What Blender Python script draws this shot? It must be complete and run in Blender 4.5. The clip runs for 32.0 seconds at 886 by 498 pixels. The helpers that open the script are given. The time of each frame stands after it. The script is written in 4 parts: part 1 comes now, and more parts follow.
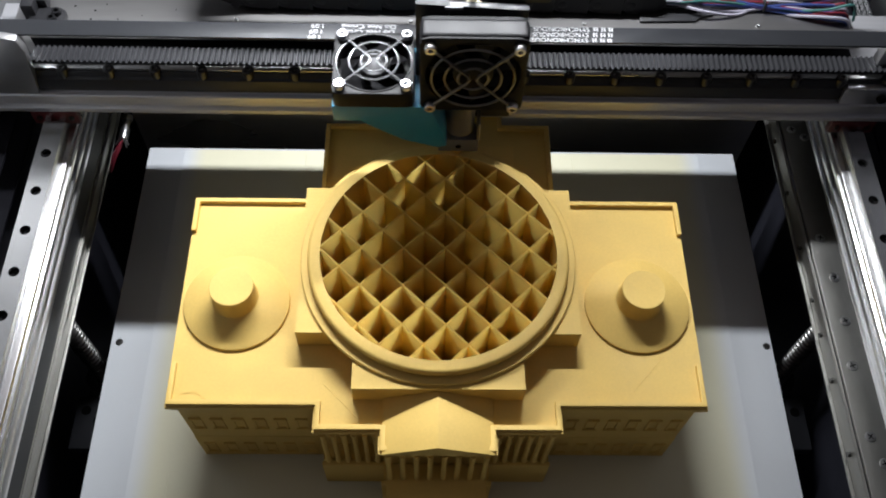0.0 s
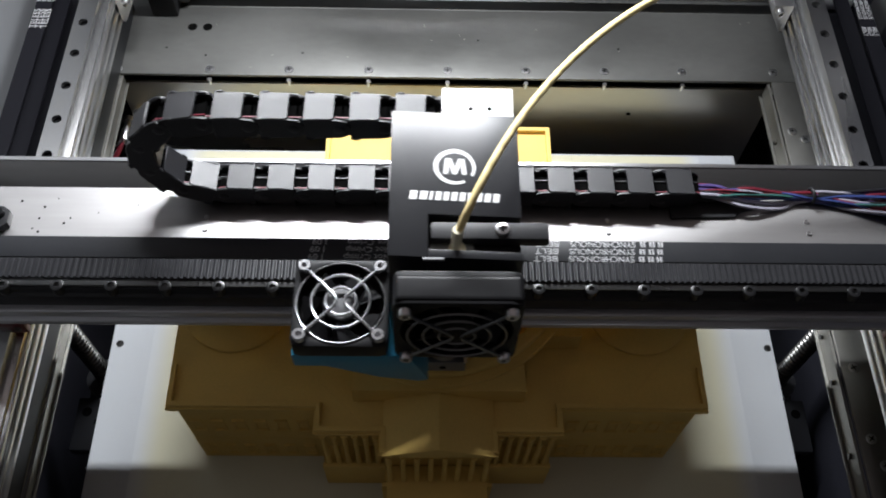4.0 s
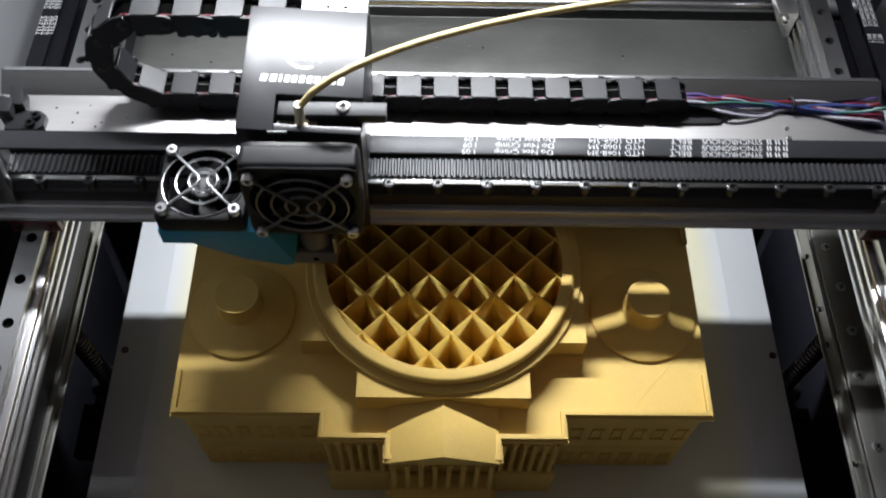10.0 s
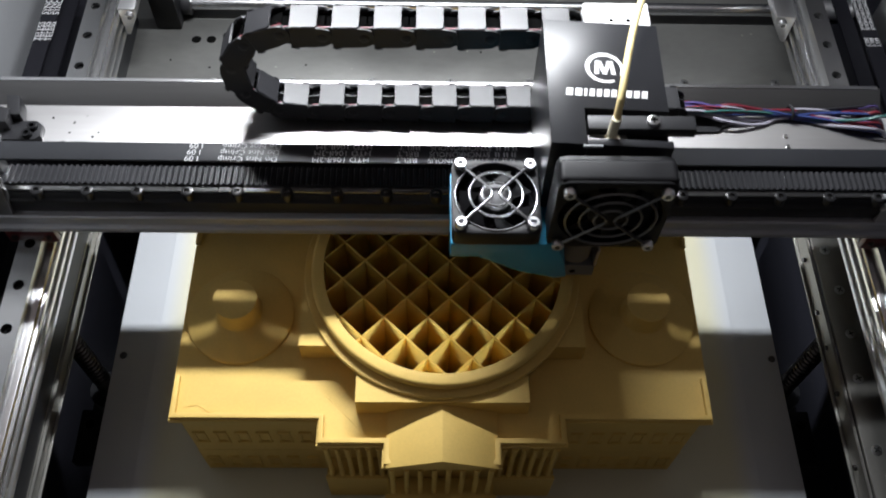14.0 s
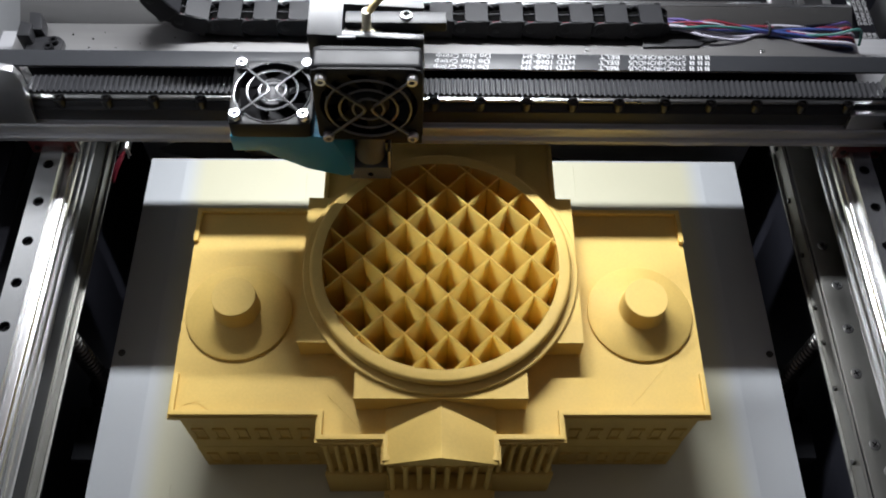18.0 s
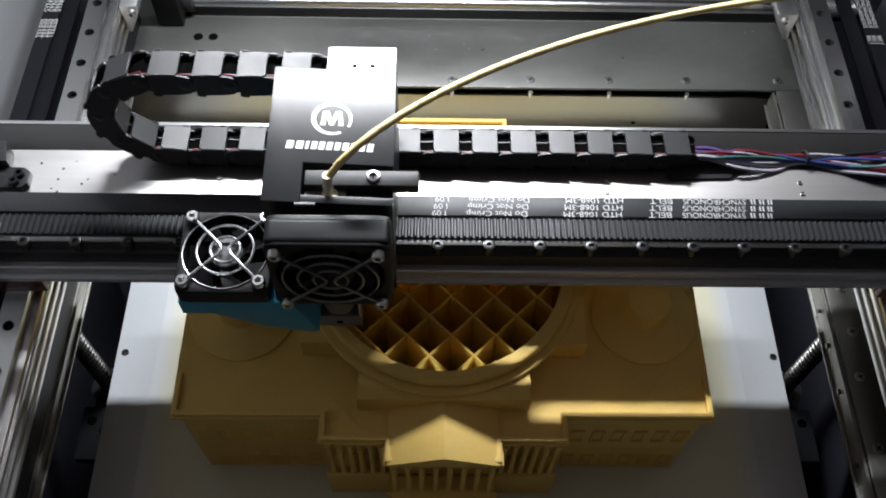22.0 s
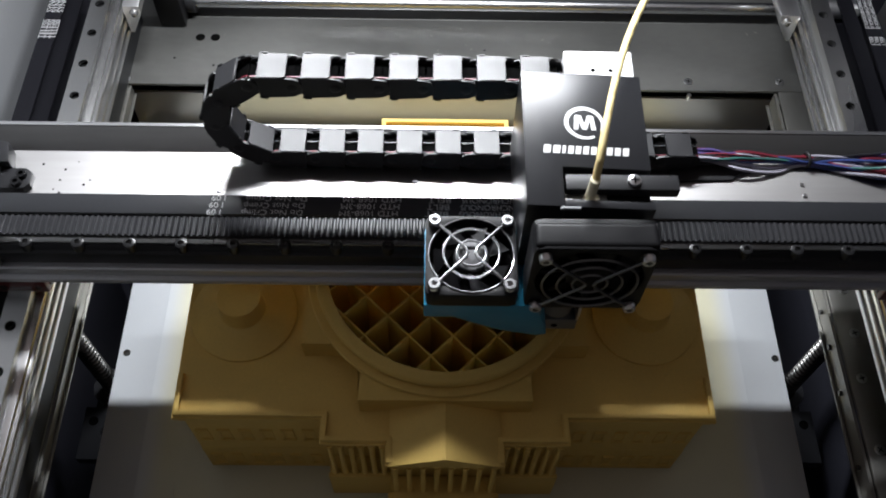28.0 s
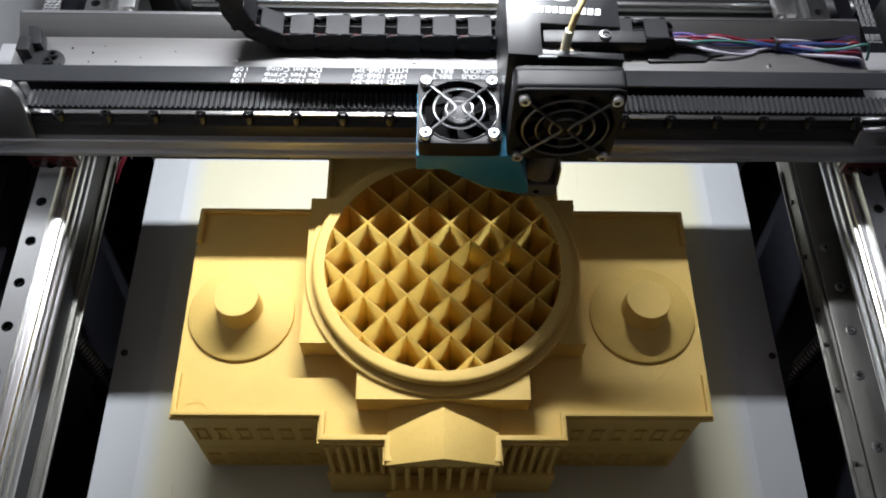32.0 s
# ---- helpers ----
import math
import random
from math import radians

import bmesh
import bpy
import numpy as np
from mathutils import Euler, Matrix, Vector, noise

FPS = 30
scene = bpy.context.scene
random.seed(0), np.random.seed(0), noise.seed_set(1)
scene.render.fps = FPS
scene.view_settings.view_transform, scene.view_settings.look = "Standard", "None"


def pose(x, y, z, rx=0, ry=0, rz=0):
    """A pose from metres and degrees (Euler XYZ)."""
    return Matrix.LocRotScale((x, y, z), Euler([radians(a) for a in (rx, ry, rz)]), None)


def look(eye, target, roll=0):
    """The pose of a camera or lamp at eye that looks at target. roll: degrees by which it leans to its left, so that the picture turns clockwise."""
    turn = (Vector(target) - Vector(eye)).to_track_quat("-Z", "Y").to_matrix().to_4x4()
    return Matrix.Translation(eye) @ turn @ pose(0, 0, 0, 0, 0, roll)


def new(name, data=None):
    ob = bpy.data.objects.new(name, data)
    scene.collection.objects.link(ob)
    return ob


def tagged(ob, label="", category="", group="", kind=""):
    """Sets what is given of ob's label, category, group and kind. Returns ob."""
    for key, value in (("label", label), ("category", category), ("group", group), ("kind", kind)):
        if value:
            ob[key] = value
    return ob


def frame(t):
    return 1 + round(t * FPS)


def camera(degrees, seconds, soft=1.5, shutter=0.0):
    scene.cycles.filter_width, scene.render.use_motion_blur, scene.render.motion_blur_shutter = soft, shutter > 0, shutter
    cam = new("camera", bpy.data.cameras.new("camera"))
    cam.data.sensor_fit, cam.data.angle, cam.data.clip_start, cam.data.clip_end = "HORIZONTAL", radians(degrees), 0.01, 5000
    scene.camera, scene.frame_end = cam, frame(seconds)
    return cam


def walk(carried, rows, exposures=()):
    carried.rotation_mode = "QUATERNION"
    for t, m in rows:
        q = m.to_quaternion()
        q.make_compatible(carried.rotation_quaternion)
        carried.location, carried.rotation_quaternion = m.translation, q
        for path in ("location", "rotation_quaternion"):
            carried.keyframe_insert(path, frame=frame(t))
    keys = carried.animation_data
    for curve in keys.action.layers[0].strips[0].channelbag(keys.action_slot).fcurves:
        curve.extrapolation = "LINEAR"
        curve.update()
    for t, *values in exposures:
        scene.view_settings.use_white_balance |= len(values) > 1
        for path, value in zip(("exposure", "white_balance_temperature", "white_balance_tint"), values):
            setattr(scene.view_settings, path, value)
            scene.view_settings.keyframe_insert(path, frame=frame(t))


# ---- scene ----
# The camera hangs over the front of a large printer and looks down at the bed; it shakes a little.
cam = camera(52.78, 32.0, 1.9, 0.5)
EYE = (-0.00825, -0.2386, 0.4981)
PATH = [
    (0, look(EYE, (0.00282, 0.01278, 0.06603), 2.68)),
    (0.5, look(EYE, (0.00374, 0.01358, 0.06652), 2.73)),
    (1, look(EYE, (0.00383, 0.01295, 0.06616), 2.81)),
    (1.5, look(EYE, (0.00295, 0.01338, 0.06638), 2.92)),
    (2, look(EYE, (0.00284, 0.01261, 0.06593), 2.99)),
    (2.5, look(EYE, (0.00320, 0.01257, 0.06592), 2.95)),
    (3, look(EYE, (0.00383, 0.01256, 0.06593), 2.85)),
    (3.5, look(EYE, (0.00295, 0.01338, 0.06638), 2.79)),
    (5.5, look(EYE, (0.00220, 0.01377, 0.06659), 2.37)),
    (6, look(EYE, (0.00242, 0.01458, 0.06707), 2.41)),
    (6.5, look(EYE, (0.00326, 0.01517, 0.06744), 2.43)),
    (7, look(EYE, (0.00109, 0.01419, 0.06681), 2.37)),
    (7.5, look(EYE, (0.00017, 0.01298, 0.06609), 2.25)),
    (8, look(EYE, (0.00005, 0.01277, 0.06596), 2.14)),
    (8.5, look(EYE, (-0.00074, 0.01258, 0.06583), 2.07)),
    (9, look(EYE, (-0.00122, 0.01298, 0.06606), 2.08)),
    (9.5, look(EYE, (-0.00030, 0.01458, 0.06701), 2.12)),
    (10, look(EYE, (-0.00020, 0.01679, 0.06832), 2.16)),
    (10.5, look(EYE, (0.00045, 0.01916, 0.06975), 2.19)),
    (11, look(EYE, (0.00147, 0.01936, 0.06989), 2.23)),
    (11.5, look(EYE, (0.00149, 0.02016, 0.07038), 2.31)),
    (12, look(EYE, (0.00101, 0.01938, 0.06989), 2.36)),
    (12.5, look(EYE, (0.00067, 0.01996, 0.07024), 2.35)),
    (13, look(EYE, (-0.00024, 0.01917, 0.06974), 2.28)),
    (13.5, look(EYE, (0.00023, 0.01878, 0.06951), 2.20)),
    (14, look(EYE, (0.00057, 0.01896, 0.06963), 2.13)),
    (14.5, look(EYE, (-0.00002, 0.01837, 0.06927), 2.07)),
    (15, look(EYE, (0.00021, 0.01837, 0.06927), 2.00)),
    (15.5, look(EYE, (-0.00172, 0.01737, 0.06864), 1.95)),
    (17.5, look(EYE, (-0.00059, 0.01818, 0.06914), 2.16)),
    (18, look(EYE, (0.00161, 0.01718, 0.06859), 2.16)),
    (18.5, look(EYE, (0.00046, 0.01758, 0.06880), 2.15)),
    (19, look(EYE, (-0.00033, 0.01698, 0.06843), 2.14)),
    (19.5, look(EYE, (-0.00033, 0.01698, 0.06843), 2.13)),
    (20, look(EYE, (0.00011, 0.01817, 0.06915), 2.13)),
    (20.5, look(EYE, (0.00046, 0.01797, 0.06903), 2.12)),
    (21, look(EYE, (-0.00032, 0.01777, 0.06890), 2.10)),
    (21.5, look(EYE, (-0.00034, 0.01737, 0.06866), 2.08)),
    (22, look(EYE, (-0.00033, 0.01778, 0.06891), 2.03)),
    (22.5, look(EYE, (-0.00045, 0.01679, 0.06831), 1.99)),
    (23, look(EYE, (-0.00045, 0.01759, 0.06879), 1.96)),
    (23.5, look(EYE, (-0.00080, 0.01738, 0.06866), 1.95)),
    (24, look(EYE, (-0.00104, 0.01737, 0.06865), 1.94)),
    (24.5, look(EYE, (-0.00172, 0.01737, 0.06864), 1.91)),
    (26.5, look(EYE, (-0.00125, 0.01778, 0.06889), 1.95)),
    (27, look(EYE, (-0.00080, 0.01777, 0.06889), 1.96)),
    (27.5, look(EYE, (-0.00183, 0.01756, 0.06875), 1.95)),
    (28, look(EYE, (-0.00128, 0.01818, 0.06913), 1.93)),
    (28.5, look(EYE, (0.00010, 0.01739, 0.06868), 1.94)),
    (29, look(EYE, (-0.00023, 0.01758, 0.06879), 1.99)),
    (29.5, look(EYE, (0.00195, 0.01816, 0.06918), 2.05)),
    (30, look(EYE, (0.00148, 0.01858, 0.06942), 2.08)),
    (30.5, look(EYE, (0.00046, 0.01759, 0.06881), 2.06)),
    (31, look(EYE, (0.00102, 0.01739, 0.06870), 2.03)),
    (31.5, look(EYE, (-0.00025, 0.01718, 0.06855), 2.01)),
    (32, look(EYE, (0.00024, 0.01758, 0.06880), 2.01))
]
walk(cam, PATH)

# Way of the print head's reference corner over the bed: seconds and millimetres.
HEAD = [
    (0, -49.3, 45.2), (0.5, -72.8, 45.0), (1, -97.2, 34.2), (1.5, -116.8, 12.8), (2, -126.8, -14.9), (2.5, -122.3, -40.6), (3, -107.7, -64.8), (3.5,
    -85.7, -80.4), (4, -58.7, -86.0), (4.5, -31.9, -80.2), (5, -9.8, -64.1), (5.5, 3.9, -40.7), (6, 7.2, -14.0), (6.5, -0.9, 12.2), (7, -19.0, 32.7),
    (7.5, -43.8, 43.9), (8, -64.7, 46.7), (8.5, -88.9, 39.5), (9, -108.9, 24.3), (9.5, -121.7, 2.8), (10, -126.2, -22.6), (10.5, -119.9, -46.7), (11,
    -104.8, -67.3), (11.5, -84.5, -81.2), (12, -59.8, -86.2), (12.5, -36.0, -82.3), (13, -14.6, -69.4), (13.5, 0.6, -49.7), (14, 6.7, -25.7), (14.5, 4.9,
    -1.1), (15, -6.4, 20.6), (15.5, -25.4, 36.6), (16, -45.6, 44.2), (16.5, -62.8, 45.2), (17, -77.2, 42.3), (17.5, -90.3, 36.5), (18, -98.4, 32.2),
    (18.5, -112.3, 17.2), (19, -118.3, 8.6), (19.5, -121.0, 2.7), (20, -125.3, -17.1), (20.5, -121.5, -41.8), (21, -118.9, -48.3), (21.5, -115.6, -53.2),
    (22, -112.0, -57.3), (22.5, -108.5, -62.3), (23, -103.9, -66.8), (23.5, -100.0, -71.1), (24, -94.8, -73.9), (24.5, -89.2, -77.6), (25, -79.3, -81.8),
    (25.5, -63.5, -84.9), (26, -46.9, -83.9), (26.5, -35.0, -80.5), (27, -28.5, -77.3), (27.5, -20.4, -71.9), (28, -6.5, -57.6), (28.5, -1.5, -49.5), (29,
    1.0, -43.2), (29.5, 5.5, -25.3), (30, 2.7, -0.9), (30.5, -0.2, 6.7), (31, -2.4, 11.9), (31.5, -6.0, 17.6), (32, -9.6, 22.1)
]

# ---- world and light ----
world = bpy.data.worlds.new("room_air")
scene.world = world
world.use_nodes = True
world.node_tree.nodes["Background"].inputs[0].default_value = (0.69, 0.60, 0.60, 1)
world.node_tree.nodes["Background"].inputs[1].default_value = 0.190
scene.view_settings.exposure = 0.0

LIGHT_Y, LIGHT_Z = 206, 378
lamp = bpy.data.lights.new("led_strip", "AREA")
lamp.shape, lamp.size, lamp.size_y = "RECTANGLE", 0.27, 0.014
lamp.energy, lamp.color = 5.75, (0.955, 0.985, 1.03)
led = new("led_strip", lamp)
led.matrix_world = look((-0.030, LIGHT_Y / 1000, LIGHT_Z / 1000 - 0.001), (-0.030, -0.15, 0))

# ---- small builders, all in millimetres ----
MM = 0.001


def shade(bm, angle=35):
    for f in bm.faces:
        f.smooth = True
    for e in bm.edges:
        e.smooth = len(e.link_faces) == 2 and e.calc_face_angle(0) < radians(angle)


def part(name, bm, material, parent=None, label="", at=None, bevel=0.0, segments=2):
    """One mesh object from a bmesh in millimetres."""
    bmesh.ops.remove_doubles(bm, verts=bm.verts, dist=1e-4)
    bmesh.ops.recalc_face_normals(bm, faces=bm.faces)
    if bevel:
        edges = [e for e in bm.edges if len(e.link_faces) == 2 and e.calc_face_angle(0) > radians(40)]
        bmesh.ops.bevel(bm, geom=edges, offset=bevel, segments=segments, profile=0.6, affect="EDGES", clamp_overlap=True)
    shade(bm)
    bmesh.ops.scale(bm, vec=(MM, MM, MM), verts=bm.verts)
    me = bpy.data.meshes.new(name)
    bm.to_mesh(me)
    bm.free()
    me.materials.append(material)
    if name.endswith("screw"):
        me.materials.append(HOLE)
    ob = new(name, me)
    if parent is not None:
        ob.parent = parent
    if at is not None:
        ob.matrix_basis = at
    if label:
        ob["label"] = label
    return ob


def share(ob, name, at, parent=None):
    """Another object on the same mesh."""
    o = new(name, ob.data)
    o.parent = parent if parent is not None else ob.parent
    o.matrix_basis = at
    return o


def mm(x, y, z, rx=0, ry=0, rz=0):
    return pose(x * MM, y * MM, z * MM, rx, ry, rz)


def base(name, label, category, x=0, y=0, z=0, group="", kind=""):
    return tagged(new(name), label, category, group, kind) if not (x or y or z) else place(tagged(new(name), label, category, group, kind), x, y, z)


def place(ob, x, y, z):
    ob.matrix_basis = mm(x, y, z)
    return ob


def B():
    return bmesh.new()


def box(bm, x0, x1, y0, y1, z0, z1):
    vs = [bm.verts.new((x, y, z)) for z in (z0, z1) for y in (y0, y1) for x in (x0, x1)]
    for q in ((0, 1, 3, 2), (4, 6, 7, 5), (0, 4, 5, 1), (2, 3, 7, 6), (0, 2, 6, 4), (1, 5, 7, 3)):
        bm.faces.new([vs[i] for i in q])
    return bm


def prism(bm, outline, z0, z1):
    """A closed outline of (x, y) raised from z0 to z1."""
    lo = [bm.verts.new((x, y, z0)) for x, y in outline]
    hi = [bm.verts.new((x, y, z1)) for x, y in outline]
    bm.faces.new(lo[::-1])
    bm.faces.new(hi)
    n = len(lo)
    for i in range(n):
        bm.faces.new((lo[i], lo[(i + 1) % n], hi[(i + 1) % n], hi[i]))
    return bm


def prism_hole(bm, outline, r, z0, z1, n=128):
    """A raised outline with a round well of radius r about the origin."""
    out = [bm.verts.new((x, y, z0)) for x, y in outline]
    inn = [bm.verts.new((r * math.cos(2 * math.pi * i / n), r * math.sin(2 * math.pi * i / n), z0)) for i in range(n)]
    edges = [bm.edges.new((c[i], c[(i + 1) % len(c)])) for c in (out, inn) for i in range(len(c))]
    got = bmesh.ops.triangle_fill(bm, use_beauty=True, use_dissolve=False, edges=edges)
    faces = [g for g in got["geom"] if isinstance(g, bmesh.types.BMFace)]
    top = bmesh.ops.extrude_face_region(bm, geom=faces)
    bmesh.ops.translate(bm, vec=(0, 0, z1 - z0), verts=[g for g in top["geom"] if isinstance(g, bmesh.types.BMVert)])
    return bm


def letters(text, size, width=0.0, name="lettering"):
    """A flat text mesh, centred, in millimetres; drawn out to the given width."""
    cu = bpy.data.curves.new(name, "FONT")
    cu.body, cu.size, cu.align_x, cu.align_y, cu.extrude = text, size * MM, "CENTER", "CENTER", 0.00004
    ob = bpy.data.objects.new(name, cu)
    me = bpy.data.meshes.new_from_object(ob)
    bpy.data.objects.remove(ob)
    if width:
        xs = [v.co.x for v in me.vertices]
        me.transform(Matrix.Diagonal((width * MM / (max(xs) - min(xs)), 1, 1, 1)))
    return me


def lathe(bm, profile, n=48, m=None, closed=False):
    """Turns (radius, height) pairs about z."""
    m = m or Matrix()
    rings = []
    for r, z in profile:
        if r <= 1e-6:
            rings.append([bm.verts.new(m @ Vector((0, 0, z)))])
        else:
            rings.append([bm.verts.new(m @ Vector((r * math.cos(2 * math.pi * i / n), r * math.sin(2 * math.pi * i / n), z))) for i in range(n)])
    pairs = list(zip(rings, rings[1:])) + ([(rings[-1], rings[0])] if closed else [])
    for a, b in pairs:
        for i in range(n):
            j = (i + 1) % n
            if len(a) == 1 and len(b) == 1:
                continue
            if len(a) == 1:
                bm.faces.new((a[0], b[i], b[j]))
            elif len(b) == 1:
                bm.faces.new((a[i], b[0], a[j]))
            else:
                bm.faces.new((a[i], b[i], b[j], a[j]))
    return bm


def rod(bm, p, q, r, n=16):
    p, q = Vector(p), Vector(q)
    d = q - p
    m = Matrix.Translation(p) @ d.to_track_quat("Z", "Y").to_matrix().to_4x4()
    return lathe(bm, [(0, 0), (r, 0), (r, d.length), (0, d.length)], n, m)


def tube(bm, pts, r, n=10, cap=True):
    """A round wire along points."""
    pts = [Vector(p) for p in pts]
    rings, up = [], None
    for i, p in enumerate(pts):
        t = (pts[min(i + 1, len(pts) - 1)] - pts[max(i - 1, 0)]).normalized()
        if up is None:
            up = Vector((0, 0, 1)) if abs(t.z) < 0.9 else Vector((1, 0, 0))
        side = t.cross(up).normalized()
        up = side.cross(t).normalized()
        rings.append([bm.verts.new(p + r * (math.cos(2 * math.pi * k / n) * side + math.sin(2 * math.pi * k / n) * up)) for k in range(n)])
    for a, b in zip(rings, rings[1:]):
        for k in range(n):
            bm.faces.new((a[k], a[(k + 1) % n], b[(k + 1) % n], b[k]))
    if cap:
        bm.faces.new(rings[0][::-1])
        bm.faces.new(rings[-1])
    return bm


def hoop(bm, centre, r, wire, n=40, axis="z"):
    pts = []
    for i in range(n):
        a = 2 * math.pi * i / n
        u, v = r * math.cos(a), r * math.sin(a)
        pts.append((u, v, 0) if axis == "z" else (u, 0, v))
    pts = [Vector(p) + Vector(centre) for p in pts]
    rings = []
    for i, p in enumerate(pts):
        out = (p - Vector(centre)).normalized()
        ax = Vector((0, 0, 1)) if axis == "z" else Vector((0, 1, 0))
        rings.append([bm.verts.new(p + wire * (math.cos(k * math.pi / 4) * out + math.sin(k * math.pi / 4) * ax)) for k in range(8)])
    for i in range(n):
        a, b = rings[i], rings[(i + 1) % n]
        for k in range(8):
            bm.faces.new((a[k], a[(k + 1) % 8], b[(k + 1) % 8], b[k]))
    return bm


def along_x(bm, profile, x0, x1):
    """A closed (y, z) profile drawn out along x."""
    lo = [bm.verts.new((x0, y, z)) for y, z in profile]
    hi = [bm.verts.new((x1, y, z)) for y, z in profile]
    bm.faces.new(lo)
    bm.faces.new(hi[::-1])
    for i in range(len(profile)):
        j = (i + 1) % len(profile)
        bm.faces.new((lo[i], lo[j], hi[j], hi[i]))
    return bm


def along_y(bm, outline, y0, y1):
    """A closed (x, z) outline drawn out along y."""
    lo = [bm.verts.new((x, y0, z)) for x, z in outline]
    hi = [bm.verts.new((x, y1, z)) for x, z in outline]
    bm.faces.new(lo)
    bm.faces.new(hi[::-1])
    for i in range(len(outline)):
        j = (i + 1) % len(outline)
        bm.faces.new((lo[i], lo[j], hi[j], hi[i]))
    return bm


def plate_with_holes(bm, x0, x1, y0, y1, z0, z1, holes, n=20):
    """A flat bar along y or x with round through holes on its middle line, cut as cells round each hole."""
    along_y = (y1 - y0) > (x1 - x0)
    a0, a1, b0, b1 = (y0, y1, x0, x1) if along_y else (x0, x1, y0, y1)
    holes = sorted(holes)
    cuts = [a0] + [(p[0] + q[0]) / 2 for p, q in zip(holes, holes[1:])] + [a1]

    def P(a, b, z):
        return (b, a, z) if along_y else (a, b, z)

    for (h, c, r), lo, hi in zip(holes, cuts, cuts[1:]):
        inner, outer = [], []
        for i in range(n):
            t = 2 * math.pi * i / n
            u, v = math.cos(t), math.sin(t)
            inner.append((h + r * u, c + r * v))
            s = min(((hi - h) / u if u > 1e-9 else (lo - h) / u if u < -1e-9 else 1e9), ((b1 - c) / v if v > 1e-9 else (b0 - c) / v if v < -1e-9 else 1e9))
            outer.append((h + s * u, c + s * v))
        corners = [(hi, b1), (lo, b1), (lo, b0), (hi, b0)]
        for z, flip in ((z1, False), (z0, True)):
            iv = [bm.verts.new(P(a, b, z)) for a, b in inner]
            ov = [bm.verts.new(P(a, b, z)) for a, b in outer]
            for i in range(n):
                j = (i + 1) % n
                extra = [k for k in corners if not (abs(outer[i][0] - outer[j][0]) < 1e-6 or abs(outer[i][1] - outer[j][1]) < 1e-6)]
                face = [iv[i], ov[i]]
                if extra:
                    k = min(extra, key=lambda q: (q[0] - outer[i][0]) ** 2 + (q[1] - outer[i][1]) ** 2 + (q[0] - outer[j][0]) ** 2 + (q[1] - outer[j][1]) ** 2)
                    face.append(bm.verts.new(P(*k, z)))
                face += [ov[j], iv[j]]
                bm.faces.new(face)
            if not flip:
                top = iv
            else:
                for i in range(n):
                    j = (i + 1) % n
                    bm.faces.new((top[i], top[j], iv[j], iv[i]))
    for b in (b0, b1):
        vs = [bm.verts.new(P(a, b, z)) for a, z in ((a0, z0), (a1, z0), (a1, z1), (a0, z1))]
        bm.faces.new(vs)
    for a in (a0, a1):
        vs = [bm.verts.new(P(a, b, z)) for b, z in ((b0, z0), (b1, z0), (b1, z1), (b0, z1))]
        bm.faces.new(vs)
    return bm


